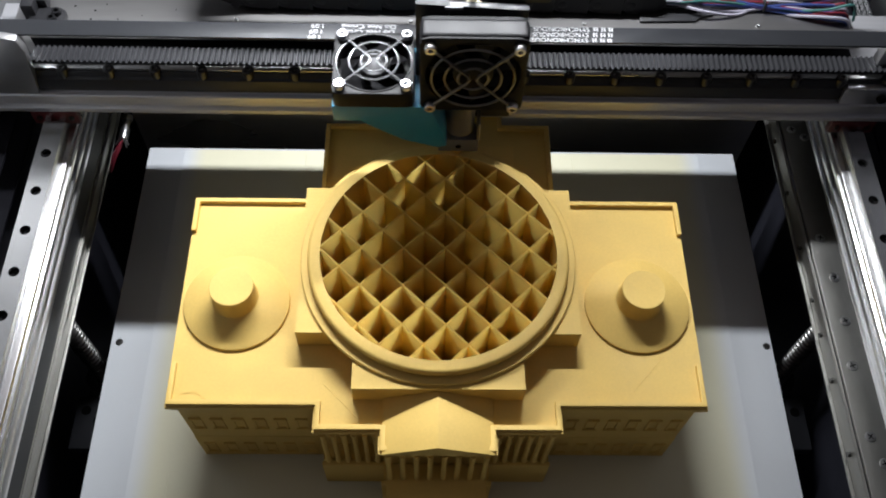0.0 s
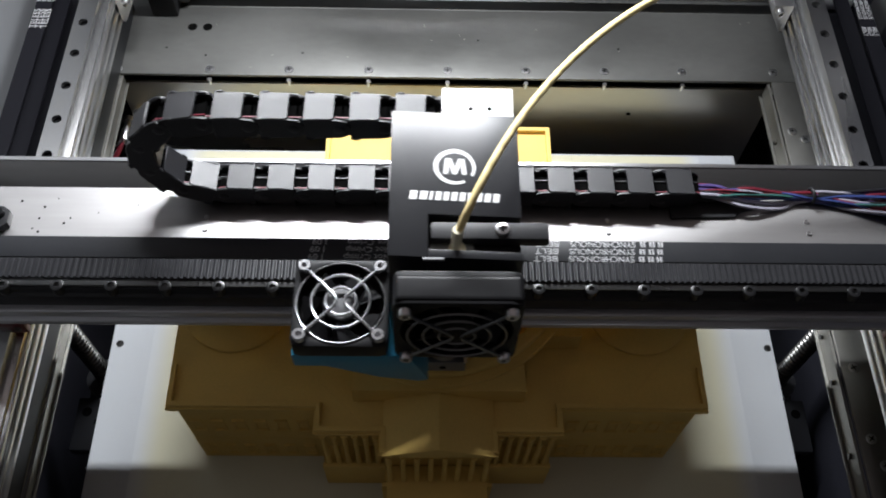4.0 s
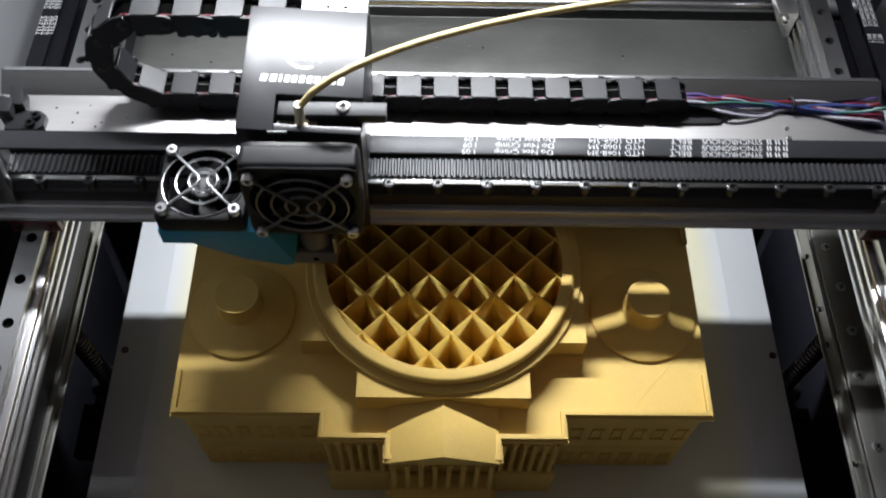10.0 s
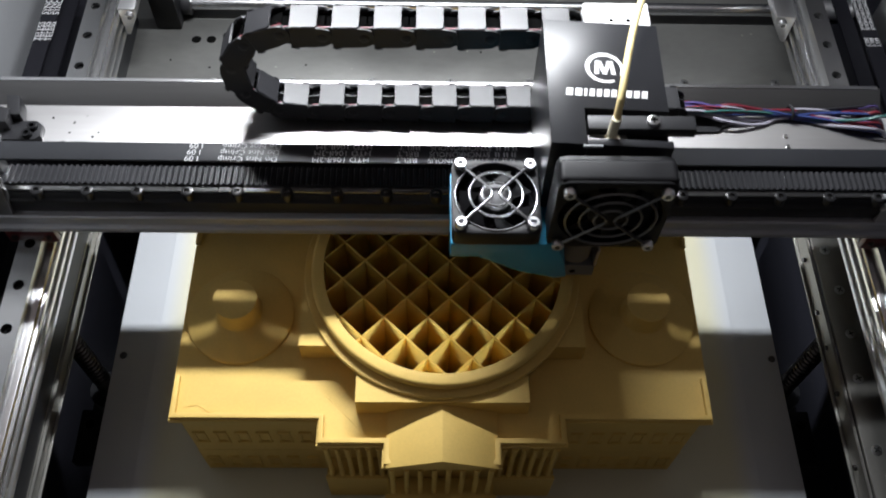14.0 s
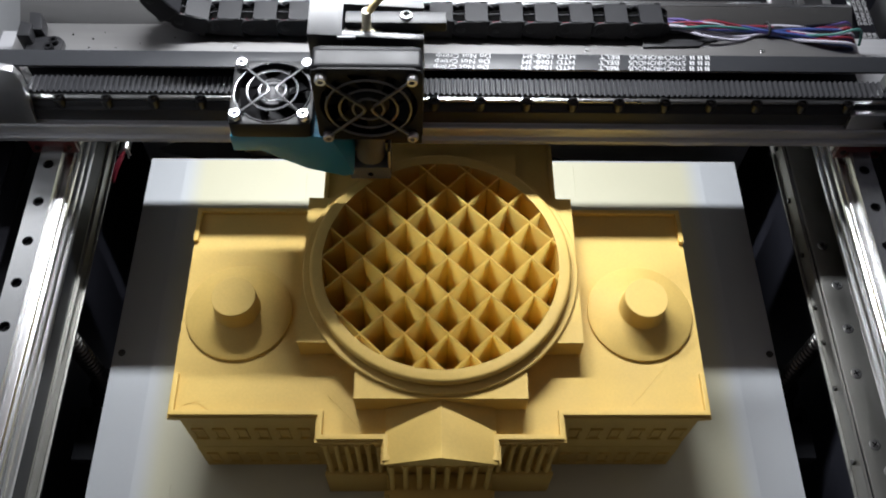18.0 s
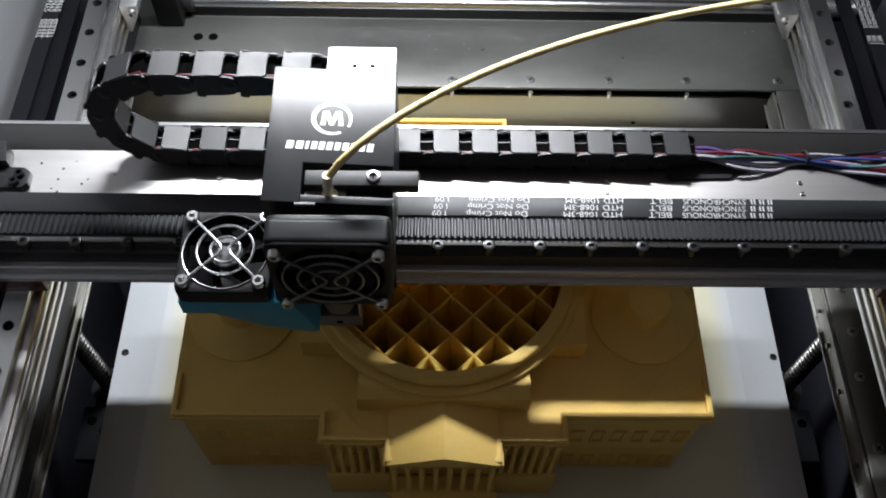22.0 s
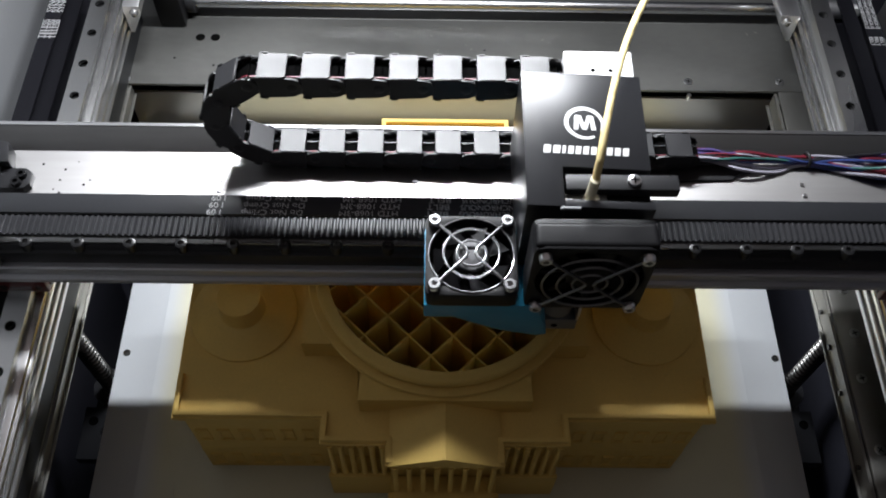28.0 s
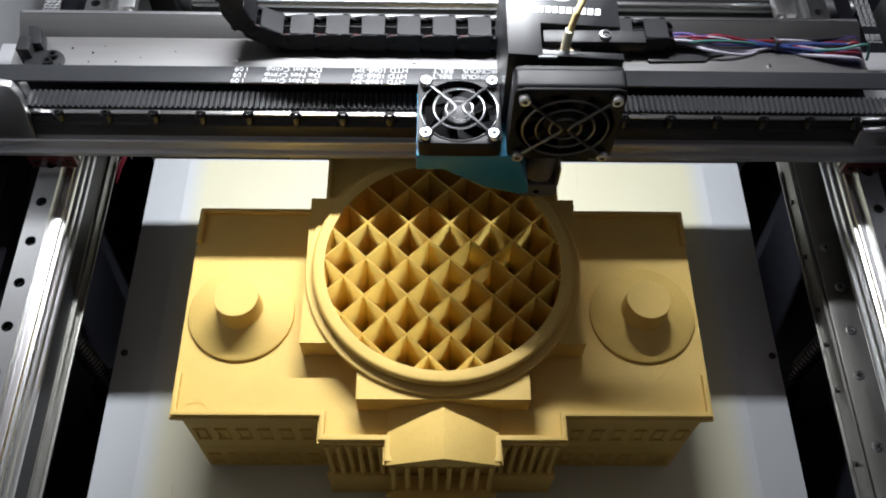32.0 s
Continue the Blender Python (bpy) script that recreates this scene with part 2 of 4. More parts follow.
# ---- materials ----
def material(name, colour, rough=0.5, metal=0.0, grain=0.0, grain_scale=400.0, stain=0.0, stain_scale=25.0, bump=0.0, stretch=(1, 1, 1), rough_vary=0.0, spec=0.5, coat=0.0):
    """A surface with grain and stains at two scales; the scales count per metre."""
    m = bpy.data.materials.new(name)
    m.use_nodes = True
    nt = m.node_tree
    p = nt.nodes["Principled BSDF"]
    p.inputs["Roughness"].default_value = rough
    p.inputs["Metallic"].default_value = metal
    p.inputs["Specular IOR Level"].default_value = spec
    p.inputs["Coat Weight"].default_value = coat
    p.inputs["Base Color"].default_value = (*colour, 1)
    tc = nt.nodes.new("ShaderNodeTexCoord")
    mp = nt.nodes.new("ShaderNodeMapping")
    mp.inputs["Scale"].default_value = stretch
    nt.links.new(tc.outputs["Object"], mp.inputs["Vector"])

    def noise_node(scale, detail):
        n = nt.nodes.new("ShaderNodeTexNoise")
        n.inputs["Scale"].default_value, n.inputs["Detail"].default_value = scale, detail
        nt.links.new(mp.outputs["Vector"], n.inputs["Vector"])
        return n

    fine, wide = noise_node(grain_scale, 4), noise_node(stain_scale, 5)
    if grain or stain:
        add = nt.nodes.new("ShaderNodeMath")
        add.operation = "MULTIPLY_ADD"
        add.inputs[1].default_value, add.inputs[2].default_value = grain, 1 - grain / 2 - stain / 2
        nt.links.new(fine.outputs["Fac"], add.inputs[0])
        add2 = nt.nodes.new("ShaderNodeMath")
        add2.operation = "MULTIPLY_ADD"
        add2.inputs[1].default_value = stain
        nt.links.new(wide.outputs["Fac"], add2.inputs[0])
        nt.links.new(add.outputs[0], add2.inputs[2])
        mul = nt.nodes.new("ShaderNodeMix")
        mul.data_type, mul.blend_type = "RGBA", "MULTIPLY"
        mul.inputs["Factor"].default_value = 1
        mul.inputs[6].default_value = (*colour, 1)
        nt.links.new(add2.outputs[0], mul.inputs[7])
        nt.links.new(mul.outputs[2], p.inputs["Base Color"])
    if rough_vary:
        rv = nt.nodes.new("ShaderNodeMapRange")
        rv.inputs["From Min"].default_value, rv.inputs["From Max"].default_value = 0.3, 0.7
        rv.inputs["To Min"].default_value, rv.inputs["To Max"].default_value = max(0.02, rough - rough_vary), min(1, rough + rough_vary)
        nt.links.new(wide.outputs["Fac"], rv.inputs["Value"])
        nt.links.new(rv.outputs["Result"], p.inputs["Roughness"])
    if bump:
        b = nt.nodes.new("ShaderNodeBump")
        b.inputs["Strength"].default_value, b.inputs["Distance"].default_value = bump, 0.0003
        nt.links.new(fine.outputs["Fac"], b.inputs["Height"])
        nt.links.new(b.outputs["Normal"], p.inputs["Normal"])
    return m


def printed_plastic(name, sheer=0.0):
    """Gold filament: thin level layer lines on the walls, fine diagonal passes on level faces, slightly satin."""
    m = material(name, (0.690, 0.474, 0.132), 0.58, 0, 0.16, 700, 0.26, 42, 0, (1, 1, 1), 0.07, 0.35)
    nt = m.node_tree
    p = nt.nodes["Principled BSDF"]
    tc = nt.nodes.new("ShaderNodeTexCoord")

    def wave(direction, period):
        mp = nt.nodes.new("ShaderNodeMapping")
        mp.inputs["Rotation"].default_value = direction
        w = nt.nodes.new("ShaderNodeTexWave")
        w.inputs["Scale"].default_value = 2 * math.pi / (20 * period)
        w.inputs["Distortion"].default_value = 0.6
        w.inputs["Detail Scale"].default_value = 0.3
        nt.links.new(tc.outputs["Object"], mp.inputs["Vector"])
        nt.links.new(mp.outputs["Vector"], w.inputs["Vector"])
        return w

    layers = wave((0, radians(90), 0), 0.0005)
    passes = wave((0, 0, radians(45)), 0.0007)
    geo = nt.nodes.new("ShaderNodeNewGeometry")
    sep = nt.nodes.new("ShaderNodeSeparateXYZ")
    nt.links.new(geo.outputs["Normal"], sep.inputs[0])
    flat = nt.nodes.new("ShaderNodeMath")
    flat.operation = "GREATER_THAN"
    flat.inputs[1].default_value = 0.8
    nt.links.new(sep.outputs["Z"], flat.inputs[0])
    mix = nt.nodes.new("ShaderNodeMix")
    nt.links.new(flat.outputs[0], mix.inputs["Factor"])
    nt.links.new(layers.outputs["Fac"], mix.inputs[2])
    nt.links.new(passes.outputs["Fac"], mix.inputs[3])
    b = nt.nodes.new("ShaderNodeBump")
    b.inputs["Strength"].default_value, b.inputs["Distance"].default_value = 0.5, 0.00018
    nt.links.new(mix.outputs[0], b.inputs["Height"])
    nt.links.new(b.outputs["Normal"], p.inputs["Normal"])
    if sheer:
        # thin single walls let light through
        thin = nt.nodes.new("ShaderNodeBsdfTranslucent")
        thin.inputs["Color"].default_value = (1.0, 0.88, 0.45, 1)
        both = nt.nodes.new("ShaderNodeMixShader")
        both.inputs[0].default_value = sheer
        nt.links.new(p.outputs[0], both.inputs[1])
        nt.links.new(thin.outputs[0], both.inputs[2])
        nt.links.new(both.outputs[0], nt.nodes["Material Output"].inputs["Surface"])
    return m


GOLD = printed_plastic("gold_filament")
LATTICE = printed_plastic("gold_filament_thin", 0.72)
TRAY = material("bright_tray_steel", (0.36, 0.352, 0.35), 0.36, 1.0, 0.18, 300, 0.45, 22, 0.12, (0.1, 1, 1), 0.035)
# brushed front to back: its highlight spreads sideways
shine = TRAY.node_tree.nodes["Principled BSDF"]
shine.inputs["Anisotropic"].default_value = 0.60
across = TRAY.node_tree.nodes.new("ShaderNodeCombineXYZ")
across.inputs[0].default_value = 1.0
TRAY.node_tree.links.new(across.outputs[0], shine.inputs["Tangent"])
ALU = material("brushed_aluminium", (0.60, 0.60, 0.61), 0.36, 1.0, 0.12, 500, 0.12, 12, 0.15, (1, 0.04, 1), 0.08)
ALU_X = material("brushed_aluminium_bar", (0.26, 0.26, 0.275), 0.36, 1.0, 0.12, 500, 0.15, 12, 0.15, (0.04, 1, 1), 0.08)
STEEL = material("ground_steel_rail", (0.50, 0.50, 0.50), 0.24, 1.0, 0.10, 700, 0.2, 20, 0.1, (1, 0.1, 1), 0.1)
PROFILE = material("drawn_aluminium_profile", (0.74, 0.74, 0.74), 0.27, 1.0, 0.12, 500, 0.2, 14, 0.12, (1, 0.03, 1), 0.06)
RAIL = material("polished_rail_steel", (0.28, 0.28, 0.28), 0.26, 1.0, 0.12, 700, 0.4, 30, 0.04, (0.1, 1, 1), 0.08)
CHROME = material("polished_steel", (0.64, 0.65, 0.67), 0.26, 1.0, 0.0, 500, 0.08, 40, 0.0)
BARE = material("bare_sheet_edge", (0.46, 0.46, 0.47), 0.36, 1.0, 0.1, 500, 0.3, 25, 0.1, (0.1, 1, 1), 0.06)
SCREW = material("zinc_screw", (0.62, 0.62, 0.63), 0.28, 1.0, 0.1, 900, 0.1, 60, 0.1)
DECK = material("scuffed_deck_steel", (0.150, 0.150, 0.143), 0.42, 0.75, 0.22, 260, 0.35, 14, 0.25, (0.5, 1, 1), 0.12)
# same deck steel; the side decks' different lighting is put into the colour
SIDE_DECK = material("lightened_deck_steel", (0.29, 0.286, 0.27), 0.42, 0.95, 0.22, 260, 0.35, 16, 0.25, (1, 0.4, 1), 0.12)
# tray lip: the darker look of its slope is put in as shaded colour
FLANGE = material("shaded_flange_steel", (0.11, 0.108, 0.108), 0.42, 0.8, 0.2, 300, 0.25, 18, 0.1, (0.1, 1, 1), 0.08)
SCREW_DARK = material("oiled_screw_steel", (0.11, 0.108, 0.105), 0.30, 1.0, 0.15, 500, 0.2, 40, 0.1)
BOLT = material("blackened_bolt_steel", (0.012, 0.012, 0.013), 0.3, 0.0, 0.15, 500, 0.2, 40, 0.1)
SOOT = material("burnt_aluminium", (0.17, 0.17, 0.175), 0.5, 0.25, 0.2, 600, 0.3, 80, 0.1)
REAR = material("pale_rear_sheet", (0.47, 0.455, 0.41), 0.33, 0.8, 0.08, 300, 0.22, 8, 0.08, (0.4, 1, 1), 0.1)
SHEET = material("grey_sheet_steel", (0.20, 0.21, 0.205), 0.44, 0.8, 0.10, 350, 0.25, 9, 0.12, (0.3, 1, 1), 0.10)
BED = material("anodised_bed", (0.49, 0.51, 0.535), 0.45, 0.10, 0.05, 800, 0.12, 10, 0.05, (1, 1, 1), 0.06)
FILM = material("bed_film", (0.56, 0.54, 0.40), 0.42, 0.0, 0.04, 600, 0.14, 8, 0.03, (1, 1, 1), 0.08)
BLACK = material("black_anodised", (0.016, 0.0165, 0.019), 0.32, 0.0, 0.2, 900, 0.2, 30, 0.05, (1, 1, 1), 0.02, 0.36)
DARK = material("black_plastic", (0.016, 0.016, 0.018), 0.45, 0, 0.25, 700, 0.2, 40, 0.1, (1, 1, 1), 0.0, 0.3)
FANBLACK = material("fan_plastic", (0.007, 0.007, 0.008), 0.42, 0, 0.2, 700, 0.2, 40, 0.05, (1, 1, 1), 0.08, 0.17)
BLADE = material("fan_hub_label", (0.14, 0.14, 0.145), 0.8, 0, 0.3, 900, 0.3, 300, spec=0.15)
CHAIN = material("chain_plastic", (0.012, 0.012, 0.014), 0.42, 0, 0.25, 500, 0.3, 60, 0.15, (1, 1, 1), 0.06, 0.42)
BARM = material("grey_anodised_bar", (0.52, 0.52, 0.54), 0.42, 0.5, 0.15, 400, 0.2, 20, 0.1, (0.05, 1, 1), 0.06)
# steel of low parts and rail supports, shade put into the colour
DIM = material("shaded_low_steel", (0.014, 0.0145, 0.018), 0.5, 0.4, 0.2, 300, 0.3, 15, 0.1, (1, 0.1, 1), 0.1)
RUBBER = material("belt_rubber", (0.018, 0.019, 0.022), 0.42, 0, 0.3, 800, 0.2, 30, 0.1, (1, 1, 1), 0.05, 0.32)
TOOTHED = material("toothed_rubber", (0.030, 0.030, 0.033), 0.36, 0, 0.3, 800, 0.2, 30, 0.1, (1, 1, 1), 0.05, 0.28)
TEAL = material("teal_duct", (0.014, 0.255, 0.43), 0.40, 0, 0.15, 400, 0.15, 40, 0.1)
WHITE = material("white_plastic", (0.78, 0.78, 0.78), 0.4, 0, 0.04, 400, 0.06, 40)
INK = material("white_ink", (0.72, 0.72, 0.72), 0.5, 0, 0.15, 1500, 0.2, 200)
FADED = material("worn_white_ink", (0.44, 0.44, 0.45), 0.55, 0, 0.5, 1500, 0.5, 260)
NATURAL = material("natural_plastic", (0.80, 0.74, 0.55), 0.35, 0, 0.05, 400, 0.1, 60)
THREAD = material("filament_strand", (0.84, 0.69, 0.33), 0.5, 0, 0.05, 900, 0.1, 60)
PANEL = material("painted_panel", (0.24, 0.245, 0.255), 0.5, 0, 0.05, 300, 0.12, 6, 0.04)
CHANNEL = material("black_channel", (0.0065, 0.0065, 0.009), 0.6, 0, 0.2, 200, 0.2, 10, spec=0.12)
DEEP = material("black_frame", (0.028, 0.029, 0.040), 0.5, 0, 0.2, 200, 0.2, 10)
HOLE = material("hole_dark", (0.003, 0.003, 0.003), 0.95, spec=0.0)
BRASS = material("brass", (0.60, 0.42, 0.16), 0.3, 1.0, 0.1, 600, 0.1, 60)
FLOORM = material("workshop_floor", (0.16, 0.16, 0.16), 0.6, 0, 0.15, 60, 0.2, 2)
WALLM = material("workshop_wall", (0.35, 0.35, 0.34), 0.8, 0, 0.05, 60, 0.1, 2)
WIRE = {k: material("wire_" + k, c, 0.4, 0, 0.05, 300, 0.05, 60) for k, c in {
    "red": (0.15, 0.014, 0.026), "blue": (0.03, 0.05, 0.17), "white": (0.32, 0.31, 0.37), "black": (0.012, 0.012, 0.015), "green": (0.035, 0.12, 0.11), "purple": (0.07, 0.05, 0.17)}.items()}


def fade_sides(mat, inner, outer, edge):
    """The glue tint of the film thins out towards its clear edges, along the object's x."""
    nt = mat.node_tree
    p = nt.nodes["Principled BSDF"]
    had = p.inputs["Base Color"].links[0].from_socket
    tc = nt.nodes.new("ShaderNodeTexCoord")
    sep = nt.nodes.new("ShaderNodeSeparateXYZ")
    nt.links.new(tc.outputs["Object"], sep.inputs[0])
    off = nt.nodes.new("ShaderNodeMath")
    off.operation, off.inputs[1].default_value = "SUBTRACT", 0.0052
    nt.links.new(sep.outputs["X"], off.inputs[0])
    side = nt.nodes.new("ShaderNodeMath")
    side.operation = "ABSOLUTE"
    nt.links.new(off.outputs[0], side.inputs[0])
    ramp = nt.nodes.new("ShaderNodeMapRange")
    ramp.interpolation_type = "SMOOTHSTEP"
    ramp.inputs["From Min"].default_value, ramp.inputs["From Max"].default_value = inner, outer
    nt.links.new(side.outputs[0], ramp.inputs["Value"])
    mix = nt.nodes.new("ShaderNodeMix")
    mix.data_type = "RGBA"
    nt.links.new(ramp.outputs["Result"], mix.inputs["Factor"])
    nt.links.new(had, mix.inputs[6])
    mix.inputs[7].default_value = (*edge, 1)
    nt.links.new(mix.outputs[2], p.inputs["Base Color"])


fade_sides(FILM, 0.166, 0.183, (0.492, 0.512, 0.533))

# ---- the setting ----
def structure(name, bm, mat, label, bevel=0.0):
    ob = part(name, bm, mat, None, "", None, bevel)
    return tagged(ob, label, name.split("_")[0], "", "structure")


structure("floor", box(B(), -2200, 2200, -1300, 2200, -720, -700), FLOORM, "grey workshop floor under the printer")
structure("wall_north", box(B(), -2200, 2200, 2200, 2240, -700, 1900), WALLM, "plain grey unseen wall round the printer")
# unseen front wall, added near and tall to block ambient light on the facade
structure("wall_south", box(B(), -2200, 2200, -1340, -1300, -700, 2300), WALLM, "plain grey unseen wall round the printer")
structure("wall_west", box(B(), -2240, -2200, -1300, 2200, -700, 1900), WALLM, "plain grey unseen wall round the printer")
structure("wall_east", box(B(), 2200, 2240, -1300, 2200, -700, 1900), WALLM, "plain grey unseen wall round the printer")


# ---- printer chassis ----
def cross_screw(r=3.2, h=1.4):
    """A countersunk screw with a cross slot."""
    bm = lathe(B(), [(0, h * 0.55), (r * 0.5, h * 0.55), (r * 0.55, h), (r * 0.9, h * 0.85), (r, h * 0.3), (r, 0)], 20)
    for a in (0, 90):
        box(bm, *((-r * 0.62, r * 0.62, -r * 0.11, r * 0.11) if a == 0 else (-r * 0.11, r * 0.11, -r * 0.62, r * 0.62)), h * 0.7, h * 1.06)
    for f in bm.faces:
        f.material_index = 1 if len(f.verts) == 4 and f.calc_area() > 0 and all(v.co.z > h * 0.65 for v in f.verts) and max(abs(v.co.z - h * 0.7) for v in f.verts) > 0 and all(abs(v.co.z - h * 1.06) < 1e-4 for v in f.verts) else 0
    return bm


def socket_head_small():
    return lathe(B(), [(0, 0.4), (0.7, 0.4), (0.8, 1.1), (1.3, 1.1), (1.5, 0)], 14)


def chassis():
    c = base("printer_chassis", "large printer frame of grey sheet steel with dark side channels", "printer frame")
    z0, z1 = 38.3, 40.3
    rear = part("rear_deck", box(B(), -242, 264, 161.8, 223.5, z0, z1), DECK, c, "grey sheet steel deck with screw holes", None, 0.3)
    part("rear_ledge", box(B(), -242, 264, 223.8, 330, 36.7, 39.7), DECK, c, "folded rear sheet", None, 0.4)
    left = part("left_deck", box(B(), -264, -211, -420, 161.5, z0, z1), SIDE_DECK, c, "", None, 0.3)
    left_lip = part("opening_lip", box(B(), -210.9, -209.4, -420, 161.8, 29.6, 38.1), SIDE_DECK, c, "turned-down sheet edge")
    part("lip_hem", box(B(), -209.3, -207.8, -420, 161.8, 29.6, 31), SIDE_DECK, left_lip, "", None, 0.3)
    right = part("right_deck", box(B(), 225.0, 264, -420, 161.5, z0, z1), SIDE_DECK, c, "", None, 0.3)
    lip = part("opening_lip", box(B(), 222.8, 224.5, -420, 161.8, 25.4, 38.1), SIDE_DECK, c, "turned-down sheet edge")
    part("lip_hem", box(B(), 220.9, 222.7, -420, 161.8, 25.4, 26.9), SIDE_DECK, lip, "", None, 0.3)
    for y in (0, -22.6, -50.8, -93, 36, 76, 117):
        part("lip_peg", rod(B(), (221.2, y, 31.5), (222.7, y, 31.5), 1.5, 12), SCREW_DARK, lip)
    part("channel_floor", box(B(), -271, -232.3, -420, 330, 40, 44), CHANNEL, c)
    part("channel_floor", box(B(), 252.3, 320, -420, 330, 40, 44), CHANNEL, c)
    well = part("rear_wall", along_x(B(), [(168.5, 23.9), (168.5, -130), (171.1, -130), (171.1, 23.9)], -218.3, 234.8), REAR, c, "grey steel wall behind the bed", None, 1.0)
    part("wall_hole", lathe(B(), [(0, 0), (1.7, 0)], 14), HOLE, well, "", mm(137.5, 168.0, -3.3, 90))
    part("wall_hole", lathe(B(), [(0, 0), (1.7, 0)], 14), HOLE, well, "", mm(34.9, 168.0, -3.3, 90))
    # darkness of the gap behind the wall, put in as a black sheet
    part("rear_void", box(B(), -266, 261, 186.0, 189.0, -300, 36), CHANNEL, c, "black sheet for the unlit gap behind the bed")
    part("inner_wall", box(B(), -272, -268, -420, 330, -300, 40), DEEP, c, "black inner wall")
    part("inner_wall", box(B(), 262, 266, -420, 330, -300, 40), DEEP, c, "black inner wall")
    part("side_panel", box(B(), -275, -271, -420, 330, 40, 330), PANEL, c, "light grey side panel", None, 0.8)
    part("side_panel", box(B(), 320, 324, -420, 330, -300, 330), DEEP, c, "black side panel")
    part("side_panel", box(B(), -304, -300, -420, 330, -300, 330), PANEL, c)
    part("back_panel", box(B(), -304, 324, 330, 334, -300, 420), DEEP, c)
    part("bottom", box(B(), -304, 324, -420, 334, -310, -300), DEEP, c)
    # lamp rail under the top frame
    part("lamp_rail", box(B(), -290, 312, LIGHT_Y - 14, LIGHT_Y + 14, LIGHT_Z + 4, LIGHT_Z + 22), ALU_X, c, "aluminium rail that carries the light strip", None, 1.0)
    for x in (-296, 308):
        part("corner_post", box(B(), x - 8, x + 8, LIGHT_Y - 14, LIGHT_Y + 14, -300, LIGHT_Z + 22), ALU, c, "", None, 1.0)
    # screws along the opening
    screw = part("deck_screw", cross_screw(3.0, 0.7), SCREW, rear, "zinc cross-head screw", mm(6.5, 167.8, z1))
    stub = part("screw_stub", lathe(B(), [(1.3, -4.5), (1.5, 0), (0, 0)], 12), SCREW, rear, "", mm(6.5, 160.2, 37.5))
    for x in (-213.1, -152.4, -99.7, -46.5, 59.2, 112.4, 165.1, 227.5):
        share(screw, "deck_screw", mm(x, 167.8 + 0.01 * x, z1, 0, 0, x * 7 % 90))
        share(stub, "screw_stub", mm(x, 160.2, 37.5), rear)
    for x, y in ((-169.0, 204.1), (-158.7, 204.2)):
        part("deck_hole", lathe(B(), [(0, 0.25), (3.0, 0.25), (3.3, 0.1)], 24), HOLE, rear, "", mm(x, y, z1))
    for x, y in ((-183.8, 184.8), (-156.6, 178.5), (123.9, 189.0), (27.6, 195.3), (-91.7, 181.7)):
        part("deck_hole", lathe(B(), [(0, 0.2), (0.8, 0.2)], 10), HOLE, rear, "", mm(x, y, z1))
    for x, y in ((231.5, 37.6), (234.2, 10.5), (234.0, -17.8), (231.7, -45.4), (231.7, -86.2), (235.8, -100.9), (230.6, 119.9), (237.9, 113.7)):
        share(screw, "deck_screw", mm(x, y, z1, 0, 0, (x * 31 + y * 17) % 90), right)
    rng = random.Random(11)
    for _ in range(12):
        x, y, a = rng.uniform(-190, 220), rng.uniform(168, 216), rng.uniform(0, 180)
        w = rng.uniform(0.4, 1.5)
        part("deck_scuff", prism(B(), [(-w, 0), (0, -0.22), (w, 0), (0, 0.25)], 0, 0.05), REAR, rear, "", mm(x, y, z1 + 0.02, 0, 0, a))
    for x, y in ((-216.6, 104), (-216.6, 60), (-216.6, 20), (-216.6, -20), (-216.6, -45), (-216.6, -88), (-212.8, -24), (-212.8, -53), (-212.8, -93), (-212.8, 34), (-212.8, 84)):
        part("deck_rivet", socket_head_small(), SCREW, left, "", mm(x, y, z1))
    return c


chassis()


def drive_shaft():
    s = base("drive_shaft", "polished steel drive shaft with black pulley housing behind the bed", "drive shaft")
    part("shaft", rod(B(), (-179.6, 228.8, 50.1), (274.6, 228.8, 50.1), 4.3, 24), CHROME, s)
    part("pulley_housing", box(B(), -197.5, -179.6, 213.1, 247.6, 40.3, 73.1), FANBLACK, s, "black pulley housing", None, 2.0)
    part("collar", rod(B(), (-179.6, 228.8, 50.1), (-173.3, 228.8, 50.1), 8, 28), DARK, s, "", None, 0.8)
    part("coupling", rod(B(), (266.2, 228.8, 51.1), (289.2, 228.8, 51.1), 6.9, 28), ALU, s, "", None, 0.8)
    for outline, x in (([(-207, 63.5), (-204.5, 63), (-196.5, 79), (-196, 81), (-196, 86), (-207, 86)], -200), ([(229, 63.5), (226.5, 63), (216.5, 79), (216, 81), (216, 86), (229, 86)], 221)):
        blk = part("shaft_bracket", along_y(B(), outline, 185.5, 240.0), ALU, s, "bright aluminium bracket block", None, 0.8)
        part("bracket_screw", lathe(B(), [(0, 1.2), (1.3, 1.2), (1.4, 3.0), (2.7, 3.0), (3.0, 0)], 18), SCREW, blk, "", mm(x, 185.5, 81.0, 90))
    return s


drive_shaft()


